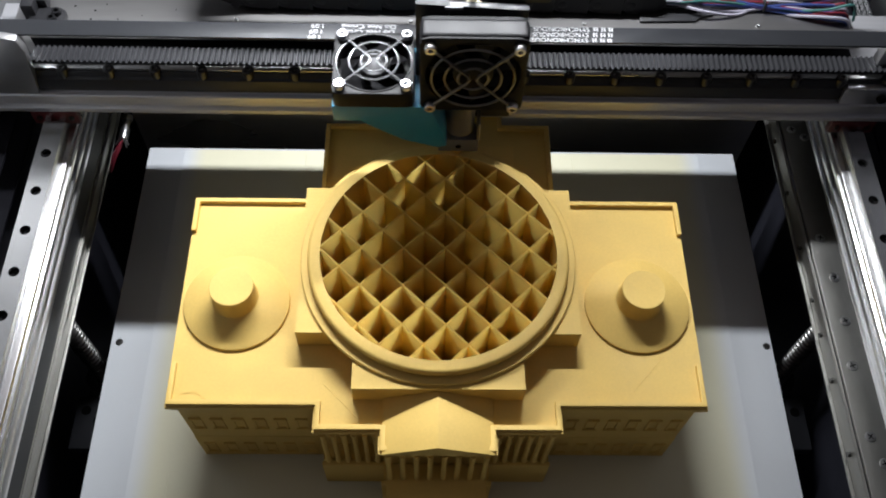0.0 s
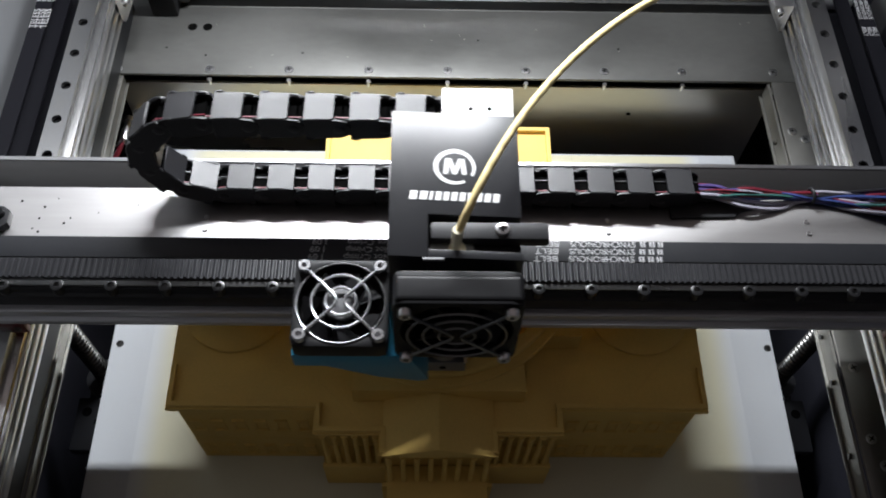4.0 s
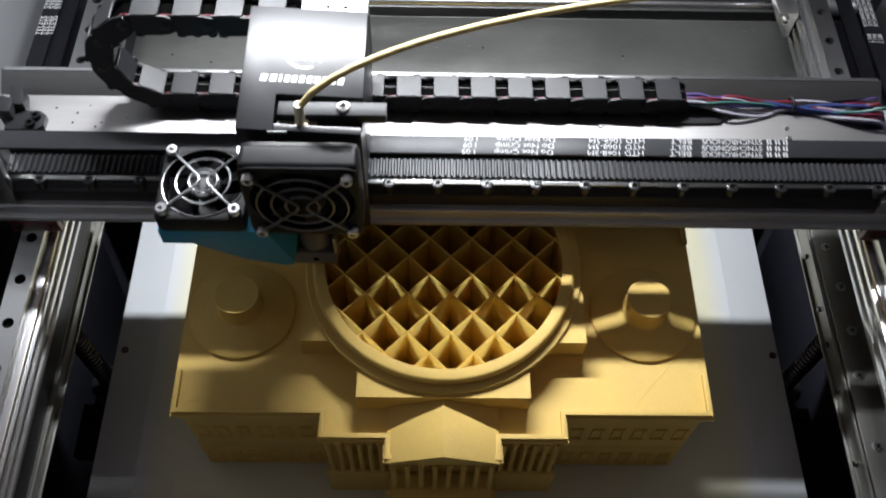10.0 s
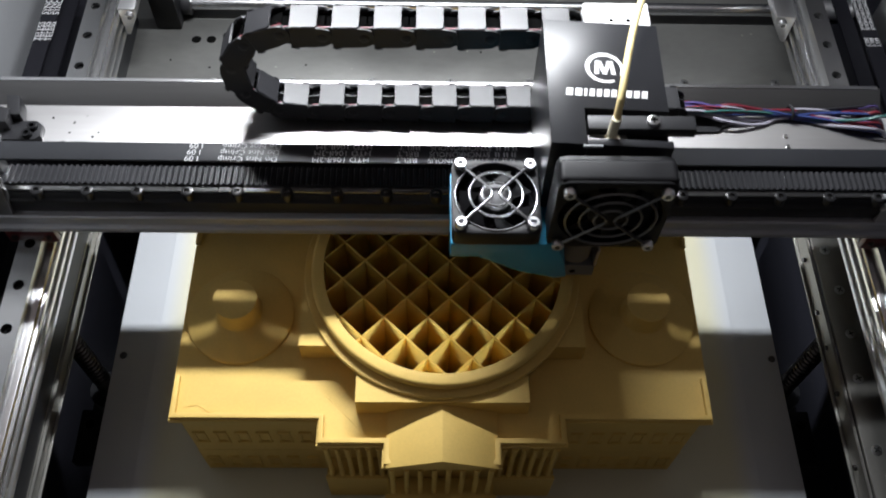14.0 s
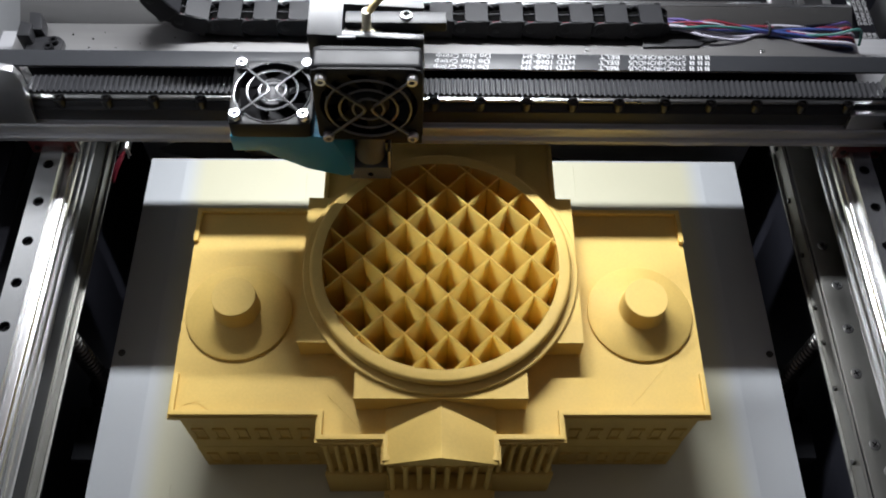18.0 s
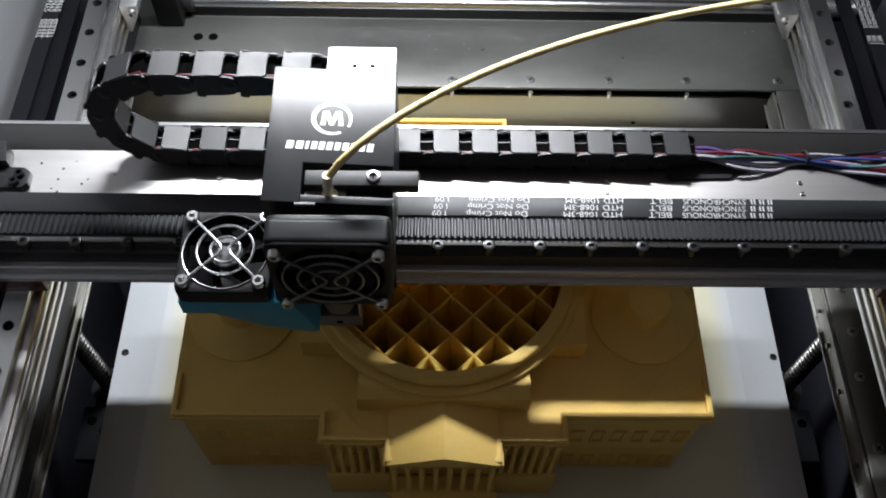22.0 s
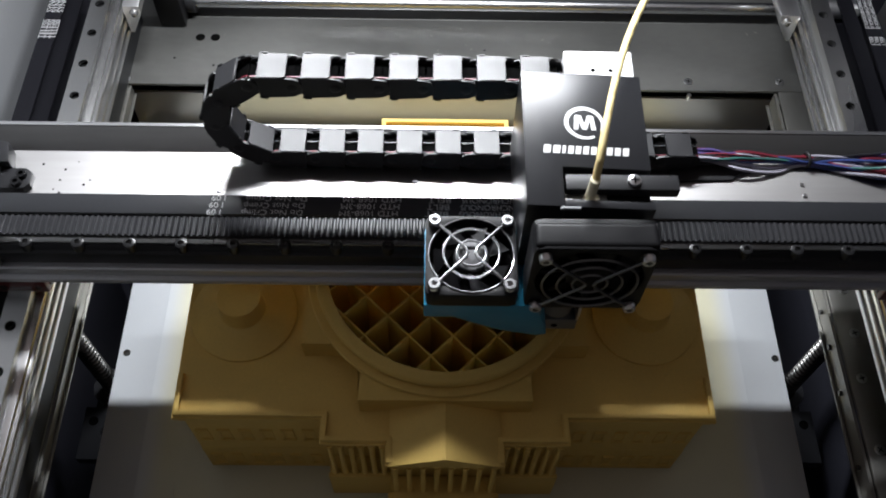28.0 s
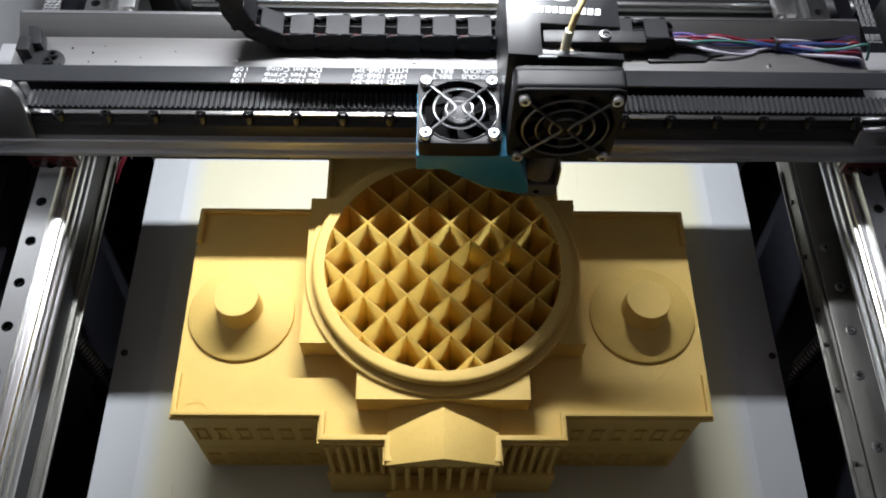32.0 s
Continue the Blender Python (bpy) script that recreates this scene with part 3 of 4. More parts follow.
def lead_screw(x, y):
    s = base("lead_screw", "steel ball screw with deep threads beside the bed", "lead screw", group="lead screws")
    prof = [(0, -290)]
    z = -290.0
    while z < 32:
        prof += [(4.6, z), (4.6, z + 1.4), (5.8, z + 2.2), (5.8, z + 3.6), (4.6, z + 4.4)]
        z += 4.5
    part("thread", lathe(B(), prof + [(0, z)], 20), SCREW_DARK, s, "", mm(x, y, 0))
    br = part("nut_bracket", box(B(), x - 16, x + 16, y - 50, y - 14, -84, -74), DIM, s, "bracket with round holes, coloured as if in shade", None, 1.0)
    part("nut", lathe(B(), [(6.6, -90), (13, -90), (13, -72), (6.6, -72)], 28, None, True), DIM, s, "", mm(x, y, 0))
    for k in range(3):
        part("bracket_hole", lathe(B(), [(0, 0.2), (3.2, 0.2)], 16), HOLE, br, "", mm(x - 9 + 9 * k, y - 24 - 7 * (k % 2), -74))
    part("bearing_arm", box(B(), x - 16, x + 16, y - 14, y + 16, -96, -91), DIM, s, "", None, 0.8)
    return s


lead_screw(-222, -8.3)
lead_screw(235, -7.3)


def led_bar():
    b = base("led_light_bar", "long white light strip under the rear top rail", "light strip", -30, LIGHT_Y, LIGHT_Z)
    part("housing", box(B(), -135, 135, -8, 8, 0.6, 4), WHITE, b)
    return b


led_bar()


def cable_plug():
    """A screwed steel cable plug that points to the front, with a few wires leaving it."""
    r = base("cable_plug", "steel cable plug with red and white wires in the rear corner", "cable plug")
    bm = lathe(B(), [(0, 0), (3.0, 0), (3.4, 0.6), (3.4, 10), (2.6, 10.6), (2.6, 17), (3.6, 17.4), (3.6, 21), (0, 21)], 20, Matrix.Translation((-219.5, 143, -10)) @ Matrix.Rotation(radians(-90), 4, "X"))
    part("plug_body", bm, SCREW, r)
    for k in range(6):
        a = k * math.pi / 3
        part("clamp_claw", tube(B(), [(-219.5 + 2.4 * math.cos(a), 143.2, -10 + 2.4 * math.sin(a)), (-219.5 + 3.6 * math.cos(a), 140.4, -10 + 3.6 * math.sin(a)), (-219.5 + 4.6 * math.cos(a), 139.2, -10 + 4.6 * math.sin(a))], 0.6, 6), SCREW, r)
    for k, (c, dx, dz) in enumerate((("red", -2.0, -1.0), ("red", -3.2, 1.0), ("white", -4.4, 0.0), ("red", -1.0, 2.0))):
        part("wire", tube(B(), [(-219.5, 143, -10), (-220.2 + dx * 0.4, 138, -10.5 + dz), (-222 + dx, 132, -14 + dz), (-226 + dx * 1.6, 126, -24 + dz)], 0.9, 7), WIRE[c], r, c + " wire")
    return r


cable_plug()

# ---- bed ----
BED_Z = -19.0


def bed():
    b = base("heated_bed", "square grey anodised print bed with corner screws", "print bed")
    part("bed_plate", box(B(), -203.1, 214.2, -272, 143.6, BED_Z - 6, BED_Z), BED, b, "", None, 0.5)
    for x in (-197.9, 210.6):
        for y in (-7.3, -250):
            part("bed_screw", lathe(B(), [(0, 0.1), (1.0, 0.1), (1.3, 0.4), (2.2, 0.4), (2.5, -0.5)], 20), SCREW_DARK, b, "", mm(x, y, BED_Z))
    f = new("bed_film")
    tagged(f, "thin yellowish adhesive film on the print bed", "film")
    part("sheet", box(B(), -177.7, 188.2, -270, 142, BED_Z, BED_Z + 0.35), FILM, f)
    for x, y0, y1 in ((-92, 76, 140), (97, 112, 140), (-155, -200, -90)):
        part("film_crease", tube(B(), [(x, y0, BED_Z + 0.34), (x + 0.3, (y0 + y1) / 2, BED_Z + 0.36), (x, y1, BED_Z + 0.34)], 0.28, 6), FILM, f, "raised crease in the film")


bed()


# ---- the printed building ----
def body_outline(inset, porch=0.0):
    """The plan of the building, drawn in by the inset at the ends and by less along the front; porch: how far the walls stand back behind the columns."""
    i, f = inset, inset * 0.3
    q = f + porch
    return [(-139 + i, -80 + f), (-63.4 + f, -80 + f), (-63.4 + f, -92.8 + q), (-30 + f, -92.8 + q), (-30 + f, -103.7 + q), (30 - f, -103.7 + q), (30 - f, -92.8 + q),
            (63.4 - f, -92.8 + q), (63.4 - f, -80 + f), (139 - i, -80 + f), (139 - i, 45.7 - f), (67.6 - f, 45.7 - f), (67.6 - f, 100.7 - f), (39 - f, 100.7 - f), (39 - f, 113.7 - f),
            (-39 + f, 113.7 - f), (-39 + f, 100.7 - f), (-67.6 + f, 100.7 - f), (-67.6 + f, 45.7 - f), (-139 + i, 45.7 - f)]


def strip(bm, pts, w, z0, z1):
    """A parapet of width w along an open line, kept to its left side."""
    n = len(pts)
    left = []
    for i in range(n):
        d0 = (Vector(pts[i]) - Vector(pts[i - 1])).normalized() if i else None
        d1 = (Vector(pts[i + 1]) - Vector(pts[i])).normalized() if i < n - 1 else None
        n0 = Vector((-d0.y, d0.x)) if d0 else None
        n1 = Vector((-d1.y, d1.x)) if d1 else None
        off = (n0 or n1) * w if n0 is None or n1 is None else (n0 + n1) / (1 + n0.dot(n1)) * w
        left.append(Vector(pts[i]) + off)
    return prism(bm, [tuple(p) for p in pts] + [tuple(p) for p in reversed(left)], z0, z1)


CROSS = [(-74, -44.7), (-43.6, -44.7), (-43.6, -75.2), (43.6, -75.2), (43.6, -44.7), (74, -44.7), (74, 44.7), (43.6, 44.7), (43.6, 75.2), (-43.6, 75.2), (-43.6, 44.7), (-74, 44.7)]


def printed_building():
    b = base("printed_building", "unfinished gold plastic model of a domed civic building", "printed model")
    well = 63.6
    part("ground_floor", prism(B(), body_outline(4.6), BED_Z + 0.4, 14), GOLD, b, "gold wall base")
    part("upper_storey", prism_hole(B(), body_outline(5.0, 8.5), well, 14.1, 58), GOLD, b, "gold wall with shallow window recesses")
    part("cornice", prism_hole(B(), body_outline(2.2), well, 58, 60.4), GOLD, b)
    part("roof", prism_hole(B(), body_outline(0), well, 60.4, 63), GOLD, b, "flat gold roof with fine diagonal print lines")
    zt = 66
    part("front_parapet", strip(B(), [(-138.1, -56), (-138.1, -79.1), (-62.5, -79.1), (-62.5, -91.9), (-29.1, -91.9), (-29.1, -102.8), (-23.5, -102.8)][::-1], -2.6, 63, zt), GOLD, b, "", None, 0.35)
    part("front_parapet", strip(B(), [(23.5, -102.8), (29.1, -102.8), (29.1, -91.9), (62.5, -91.9), (62.5, -79.1), (138.1, -79.1), (138.1, -56)][::-1], -2.6, 63, zt), GOLD, b, "", None, 0.35)
    part("rear_parapet", strip(B(), [(-67.6, 45.7), (-139, 45.7), (-139, 24)], 2.6, 63, zt), GOLD, b, "", None, 0.35)
    part("rear_parapet", strip(B(), [(139, 24), (139, 45.7), (67.6, 45.7)], 2.6, 63, zt), GOLD, b, "", None, 0.35)
    part("rear_parapet", strip(B(), [(67.6, 48), (67.6, 100.7), (39, 100.7), (39, 113.7), (-39, 113.7), (-39, 100.7), (-67.6, 100.7), (-67.6, 48)], 2.6, 63, zt), GOLD, b, "", None, 0.35)
    bm = B()
    y0, y1 = -104.6, -75
    v = [bm.verts.new(p) for p in ((-28, y0, 63), (28, y0, 63), (28, y0, 65), (0, y0, 75.8), (-28, y0, 65), (-28, y1, 63), (28, y1, 63), (28, y1, 65), (0, y1, 75.8), (-28, y1, 65))]
    bm.faces.new(v[:5])
    bm.faces.new(v[5:])
    for i in range(5):
        j = (i + 1) % 5
        bm.faces.new((v[i], v[j], v[5 + j], v[5 + i]))
    part("gable_roof", bm, GOLD, b, "", None, 0.3)
    part("plinth", prism_hole(B(), CROSS, well, 63, 78.3), GOLD, b, "cross-shaped plinth under the drum")
    part("drum_step", lathe(B(), [(63.4, 78.4), (74, 78.4), (74, 79.9), (73.5, 80.4), (63.4, 80.5)], 160, None, True), GOLD, b)
    part("drum_wall", lathe(B(), [(63.2, 80.4), (69.0, 80.4), (69.6, 82.0), (70.0, 83.6), (69.6, 85.0), (68.6, 86.1), (68.0, 86.3), (63.2, 86.3)], 160, None, True), GOLD, b, "freshly printed drum wall")
    part("well_floor", lathe(B(), [(0, 14.2), (63.5, 14.2), (63.5, 24), (0, 24)], 64), GOLD, b)
    part("well_lining", lathe(B(), [(63.2, 22), (63.9, 22), (63.9, 80.4), (63.2, 80.4)], 128, None, True), GOLD, b)
    for s in (-1, 1):
        part("side_dome", lathe(B(), [(0, 63), (28.4, 63), (28.4, 64.6), (27.8, 65.1), (14.5, 68.6), (12.4, 70.0), (11.8, 72), (11.6, 82.7), (11.2, 83), (0, 83)], 72), GOLD, b, "low cone with a round stump", mm(s * 108.5, -20.5, 0))
    # lattice inside the drum
    step, r = 15.93, 63.6
    for sign in (1, -1):
        o = (3.65 + sign * 1.9) / math.sqrt(2)
        k0 = o - step * math.floor((o + r) / step)
        for k in range(10):
            d = k0 + step * k
            if abs(d) > r - 1.5:
                continue
            half = math.sqrt(r * r - d * d)
            bm = B()
            box(bm, -half, half, -0.5, 0.5, 24, 85.6 + 0.4 * (sign > 0))
            part("lattice_wall", bm, LATTICE, b, "", mm(d / math.sqrt(2), sign * d / math.sqrt(2), 0, 0, 0, -45 * sign), 0.12, 1)
    # window recesses with frames, row by row, along the wing fronts
    def window(x, y, z, w, h):
        bm = box(B(), -w / 2 - 1.0, w / 2 + 1.0, -1.2, 0.4, h - 1.0, h)
        box(bm, -w / 2 - 1.0, -w / 2, -0.8, 0.4, 0, h - 1.2)
        box(bm, w / 2, w / 2 + 1.0, -0.8, 0.4, 0, h - 1.2)
        box(bm, -w / 2 - 1.4, w / 2 + 1.4, -1.3, 0.4, -1.2, 0)
        return part("window_frame", bm, GOLD, b, "", mm(x, y, z))

    first = window(-128, -78.5, 32, 4.4, 14)
    for s in (-1, 1):
        for k in range(6):
            x = s * (72 + 11.2 * k)
            share(first, "window_frame", mm(x, -78.5, 30))
            share(first, "window_frame", mm(x, -78.6, -10))
        for k in range(3):
            share(first, "window_frame", mm(s * (36 + 10 * k), -91.6, -10))
    bpy.data.objects.remove(first)
    # columns of the porches, each on its own foot
    col = part("column", lathe(B(), [(0, 14), (2.0, 14), (2.0, 15.5), (1.5, 16.5), (1.35, 54), (1.9, 56.5), (1.9, 58), (0, 58)], 14), GOLD, b, "", mm(-59, -91.4, 0))
    for s in (-1, 1):
        for k in range(6):
            if s > 0 or k:
                share(col, "column", mm(s * (59 - 5.4 * k), -91.4, 0))
    for k in range(8):
        share(col, "column", mm(-25.2 + 7.2 * k, -102.2, 0))
    part("porch_base", box(B(), -62.6, 62.6, -94.6, -92.2, BED_Z + 0.4, 14), GOLD, b, "", None, 0.4)
    for k in range(5):
        part("stair_step", box(B(), -27, 27, -112 - 6 * (4 - k) - 6, -98, BED_Z + 0.4 + 7 * k, BED_Z + 7.4 + 7 * k), GOLD, b)
    part("porch_base", box(B(), -30, 30, -105.4, -103, BED_Z + 0.4, 14), GOLD, b, "", None, 0.4)
    # seams where the nozzle crossed the roof
    for x0, y0, x1, y1 in ((98, -74, 122, -48), (-60, -66, -40, -86)):
        part("roof_seam", tube(B(), [(x0, y0, 63.0), ((x0 + x1) / 2, (y0 + y1) / 2, 63.05), (x1, y1, 63.0)], 0.13, 6), GOLD, b)
    # stray strands left by the nozzle
    for x, y, z, a in ((-128, -72, 63.1, 20), (-121, -74, 63.1, -30)):
        part("stray_strand", tube(B(), [(-4, 0, 0.1), (-1.5, 0.6, 0.2), (1, -0.3, 0.2), (3.5, 0.4, 0.1)], 0.11, 6), GOLD, b, "", mm(x, y, z, 0, 0, a))


printed_building()


# ---- side rails, profiles and screws ----
def side_rail(x, first):
    g = base("linear_rail", "ground steel linear rail with counterbored holes on an aluminium profile", "linear rail", group="side rails")
    s = 1 if x < 0 else -1
    y0, y1 = first - 25 * 19 - 12, first + 62
    holes = [(first - 25 * k, x, 2.9) for k in range(-2, 20)]
    part("rail", plate_with_holes(B(), x - 6, x + 6, y0, y1, 86.4, 91.2, holes), STEEL, g)
    part("rail_foot", box(B(), x - 5.0, x + 5.0, y0, y1, 83.0, 86.4), STEEL, g)
    bolt = part("rail_bolt", lathe(B(), [(0, 0.4), (1.1, 0.4), (1.2, 1.6), (2.3, 1.6), (2.5, 0)], 16), FANBLACK, g, "", mm(x, first, 86.5))
    for k in range(-2, 20):
        if k:
            share(bolt, "rail_bolt", mm(x, first - 25 * k, 86.5))

    def along(name, pts, mat, bevel):
        bm = B()
        lo = [bm.verts.new((x + s * px, y0, pz)) for px, pz in pts]
        hi = [bm.verts.new((x + s * px, y1, pz)) for px, pz in pts]
        bm.faces.new(lo)
        bm.faces.new(hi)
        for i in range(len(pts)):
            j = (i + 1) % len(pts)
            bm.faces.new((lo[i], lo[j], hi[j], hi[i]))
        return part(name, bm, mat, g, "", None, bevel)

    along("profile", [(-9, 62.6), (11, 62.6), (11, 65.2), (10.4, 66.0), (7, 66.0), (7, 69.6), (10.4, 69.6), (11, 70.4), (11, 72.6), (10.4, 73.4), (6.5, 73.4), (6.5, 77.4), (10.4, 77.4), (11, 78.2), (11, 80.4), (10.2, 81.0), (9.4, 81.0), (9.0, 82.6), (8.4, 83), (-9, 83)], PROFILE, 0.3)
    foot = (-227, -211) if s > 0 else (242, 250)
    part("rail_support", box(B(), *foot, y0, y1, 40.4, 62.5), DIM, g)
    return g


side_rail(-218.2, 157.5)
side_rail(240.1, 156.9)


def side_belt(x, flip):
    g = base("side_belt", "flat black toothed belt with white lettering beside the rail", "drive belt", group="side belts")
    run = part("belt_run", box(B(), x - 5, x + 5, -400, 230, 86, 87.4), CHANNEL, g)
    part("belt_run", box(B(), x - 5, x + 5, -400, 230, 66, 67.4), CHANNEL, g)
    for word, y in (("SYNCHRONOUS", 187), ("BELT", 163)) if flip else (("SYNCHRONOUS", 198.5), ("TELESS", 164)):
        for k in (-1, 0, 1):
            me = letters(word, 3.6 if flip else 5.4)
            me.materials.append(FADED)
            o = new("lettering", me)
            o.parent = run
            o.matrix_basis = mm(x + 3.4 * k + (-0.8 if flip else 0.8), y, 87.45, 0, 0, 90 if not flip else -90)
    return g


side_belt(-247.5, False)
side_belt(272.5, True)


# ---- the gantry ----
def gantry():
    g = base("gantry", "steel crossbeam with linear rail, toothed belts and end brackets", "gantry")
    # extruded beam: a step in front of the rail, a shallow slot in the front face
    beam = [(37.0, 110.4), (37.6, 111.0), (39.6, 111.0), (39.9, 110.3), (40.6, 110.3), (40.6, 112.4), (59.4, 112.4), (59.4, 96.2), (37.6, 96.2), (37.0, 96.8),
            (37.0, 99.6), (37.6, 100.2), (39.4, 100.6), (39.4, 106.0), (37.6, 106.6), (37.0, 107.2)]
    part("beam", along_x(B(), beam, -262, 282), BARM, g, "grey extruded aluminium beam with a slot along its front", None, 0.25, 2)
    # added sheet; its black colour stands for shade between belts and tray
    part("beam_backing", box(B(), -238, 236, 57.8, 98.8, 112.6, 117.0), CHANNEL, g, "black sheet for the shade behind the belts")
    tray = part("tray", box(B(), -238, 237, 67.0, 99.0, 124.0, 125.0), TRAY, g, "bright steel tray with a few small holes")
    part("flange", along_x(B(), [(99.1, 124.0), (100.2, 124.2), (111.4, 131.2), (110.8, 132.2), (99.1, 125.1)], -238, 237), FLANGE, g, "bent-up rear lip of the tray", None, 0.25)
    part("flange_rim", along_x(B(), [(110.3, 131.3), (111.0, 130.8), (112.4, 131.4), (112.4, 132.3), (110.3, 132.3)], -236.5, 235.5), BARE, g, "bare bright edge of the lip", None, 0.15)
    part("rail", box(B(), -241, 262, 43.2, 50.4, 125.2, 126.4), RAIL, g, "bright satin top of the linear rail", None, 0.2)
    # same rail as above; the unlit front is put into the colour
    part("rail_body", along_x(B(), [(39.6, 112.5), (52.0, 112.5), (52.0, 125.1), (42.6, 125.1), (42.0, 124.4), (41.4, 122.0), (39.6, 121.4)], -241, 262), DARK, g, "linear rail body, its shaded front put in as black", None, 0.2)
    bolt = part("rail_bolt", lathe(B(), [(0, 4.6), (1.3, 4.6), (1.4, 6.0), (2.0, 6.0), (2.9, 5.7), (3.1, 5.2), (3.1, 0)], 20), BOLT, g, "dark socket bolt", mm(-204.0, 43.0, 121.4))
    for k in range(-1, 19):
        if k:
            share(bolt, "rail_bolt", mm(-204.0 + 25.0 * k, 43.0, 121.4))
    for x, y, r in ((-206.5, 90.4, 0.7), (-194.7, 87.2, 0.7), (-196, 80.6, 0.6), (-183.6, 77.9, 0.7), (-181, 80.8, 0.5), (-198.2, 74.8, 0.5), (-195, 72.9, 0.7), (-149.4, 88.8, 0.4), (-168, 84, 0.4), (-189, 92, 0.4)):
        part("tray_speck", lathe(B(), [(0, 0.12), (r, 0.12)], 8), HOLE, tray, "", mm(x, y, 125.0))
    for x, y in ((-115.0, 82.1), (-115.0, 75.0), (-16.5, 82.4), (-16.5, 75.2), (82.2, 82.4), (82.2, 75.4), (182, 82.8), (182, 76.0)):
        part("tray_screw", lathe(B(), [(0, 0.5), (0.6, 0.5), (0.7, 0.8), (1.1, 0.8), (1.3, 0)], 14), SCREW, tray, "", mm(x, y, 125.0))
    part("belt_upper", box(B(), -270, 292, 45.3, 56.0, 148.2, 149.5), RUBBER, g, "smooth black belt back with white lettering", None, 0.2)
    part("belt_lower", box(B(), -236, 256, 46.6, 57.4, 126.6, 127.4), RUBBER, g)
    bm = B()
    for k in range(164):
        x = -235 + 3 * k
        lo = [bm.verts.new((x + a, 46.7, z)) for a, z in ((0, 127.4), (2.1, 127.4), (1.45, 128.9), (0.75, 128.9))]
        hi = [bm.verts.new((v.co.x, 57.3, v.co.z)) for v in lo]
        for q in range(4):
            bm.faces.new((lo[q], lo[(q + 1) % 4], hi[(q + 1) % 4], hi[q]))
        bm.faces.new(lo)
        bm.faces.new(hi[::-1])
    tagged(part("belt_teeth", bm, TOOTHED, g), kind="stuff")
    for x in (-236, 256):
        pul = part("pulley", rod(B(), (x, 45.2, 138.6), (x, 57.8, 138.6), 9.0, 28), ALU, g, "", None, 0.5)
        part("pulley_flange", rod(B(), (x, 43.8, 138.6), (x, 45.1, 138.6), 8.8, 32), CHROME, pul)
        part("pulley_flange", rod(B(), (x, 57.9, 138.6), (x, 59.2, 138.6), 8.8, 32), CHROME, pul)
        s = -1 if x < 0 else 1
        lo, hi = sorted((x + s * 13, x + s * 44))
        part("end_block", box(B(), lo, hi, 60, 84, 112.5, 152), ALU, g, "machined aluminium end block", None, 1.2)
        part("idler_spacer", box(B(), min(x - s * 8, x - s * 15), max(x - s * 8, x - s * 15), 51, 58.0, 112.6, 142), ALU, g, "bright spacer behind the belt", None, 0.6)
        # the left plate is tall and chamfered, the right one ends below the belt
        if s < 0:
            edge = [(-220, 111.2), (-215.5, 145), (-217.5, 153), (-226, 155), (-280, 155), (-280, 111.2)]
        else:
            edge = [(224, 111.2), (223, 122), (225, 123.6), (300, 123.6), (300, 111.2)]
        plate = part("end_plate", along_y(B(), edge, 37.6, 42.4), ALU, g, "aluminium end plate with a chamfered corner", None, 0.8)
        part("plate_bolt", lathe(B(), [(0, 0.5), (1.4, 0.5), (1.5, 2), (2.8, 2), (3, 0)], 18), FANBLACK, plate, "", mm(-240 if s < 0 else 246, 37.6, 138 if s < 0 else 117, 90))
    # carriages that run on the side rails
    seal = material("red_seal", (0.10, 0.015, 0.015), 0.4)
    for x in (-218.2, 240.1):
        c = part("carriage", box(B(), x - 13.5, x + 13.5, 41, 82, 86.5, 96.0), SCREW_DARK, g, "steel slide block with dark red end seals", None, 0.8)
        for y in (37.4, 82.1):
            part("end_seal", box(B(), x - 13, x + 13, y, y + 3.5, 85.5, 95.6), seal, c, "dark red end seal", None, 0.6)
        for a in (-9, 9):
            part("seal_screw", lathe(B(), [(0, 0.5), (0.7, 0.5), (0.8, 1), (1.6, 1), (1.7, 0)], 14), SCREW_DARK, c, "", mm(x + a, 37.4, 91, 90))
    # hidden plates, added to cast shade on the side decks
    for x0, x1 in ((-262, -190), (200, 290)):
        part("shade_plate", box(B(), x0, x1, 60, 117, 96.4, 100.4), BARM, g, "unseen plate added under the tray to shade the side deck", None, 0.8)
    # the shadow past the chain end, laid on the tray as a black shape
    part("chain_shadow", prism(B(), [(114, 83.5), (146, 84.5), (150, 88), (157, 89.5), (158, 93), (150, 98), (114, 99)], 125.02, 126.6), DARK, g, "black flat piece for the chain end's shadow on the tray", None, 0.5)
    # black belt clamp on the tray
    clamp = part("belt_clamp", prism(B(), [(-228, 72), (-211, 72), (-208.5, 75), (-208.5, 82), (-212, 84.5), (-228, 84.5)], 125.0, 130.0), DARK, g, "black belt clamp with socket screws", None, 0.8)
    part("clamp_jaw", prism(B(), [(-226, 84.5), (-219, 84.5), (-222, 97), (-229, 98)], 125.0, 135.0), DARK, clamp, "", None, 0.8)
    part("clamp_jaw", prism(B(), [(-231, 78), (-224, 78), (-224, 87), (-231, 89)], 125.0, 137.0), DARK, clamp, "", None, 0.8)
    for x, y in ((-212.9, 79.6), (-214.6, 74.8)):
        part("socket_screw", lathe(B(), [(0, 0.8), (1.2, 0.8), (1.3, 2.6), (2.4, 2.6), (2.6, 0)], 18), FANBLACK, clamp, "", mm(x, y, 130.0))
    return g


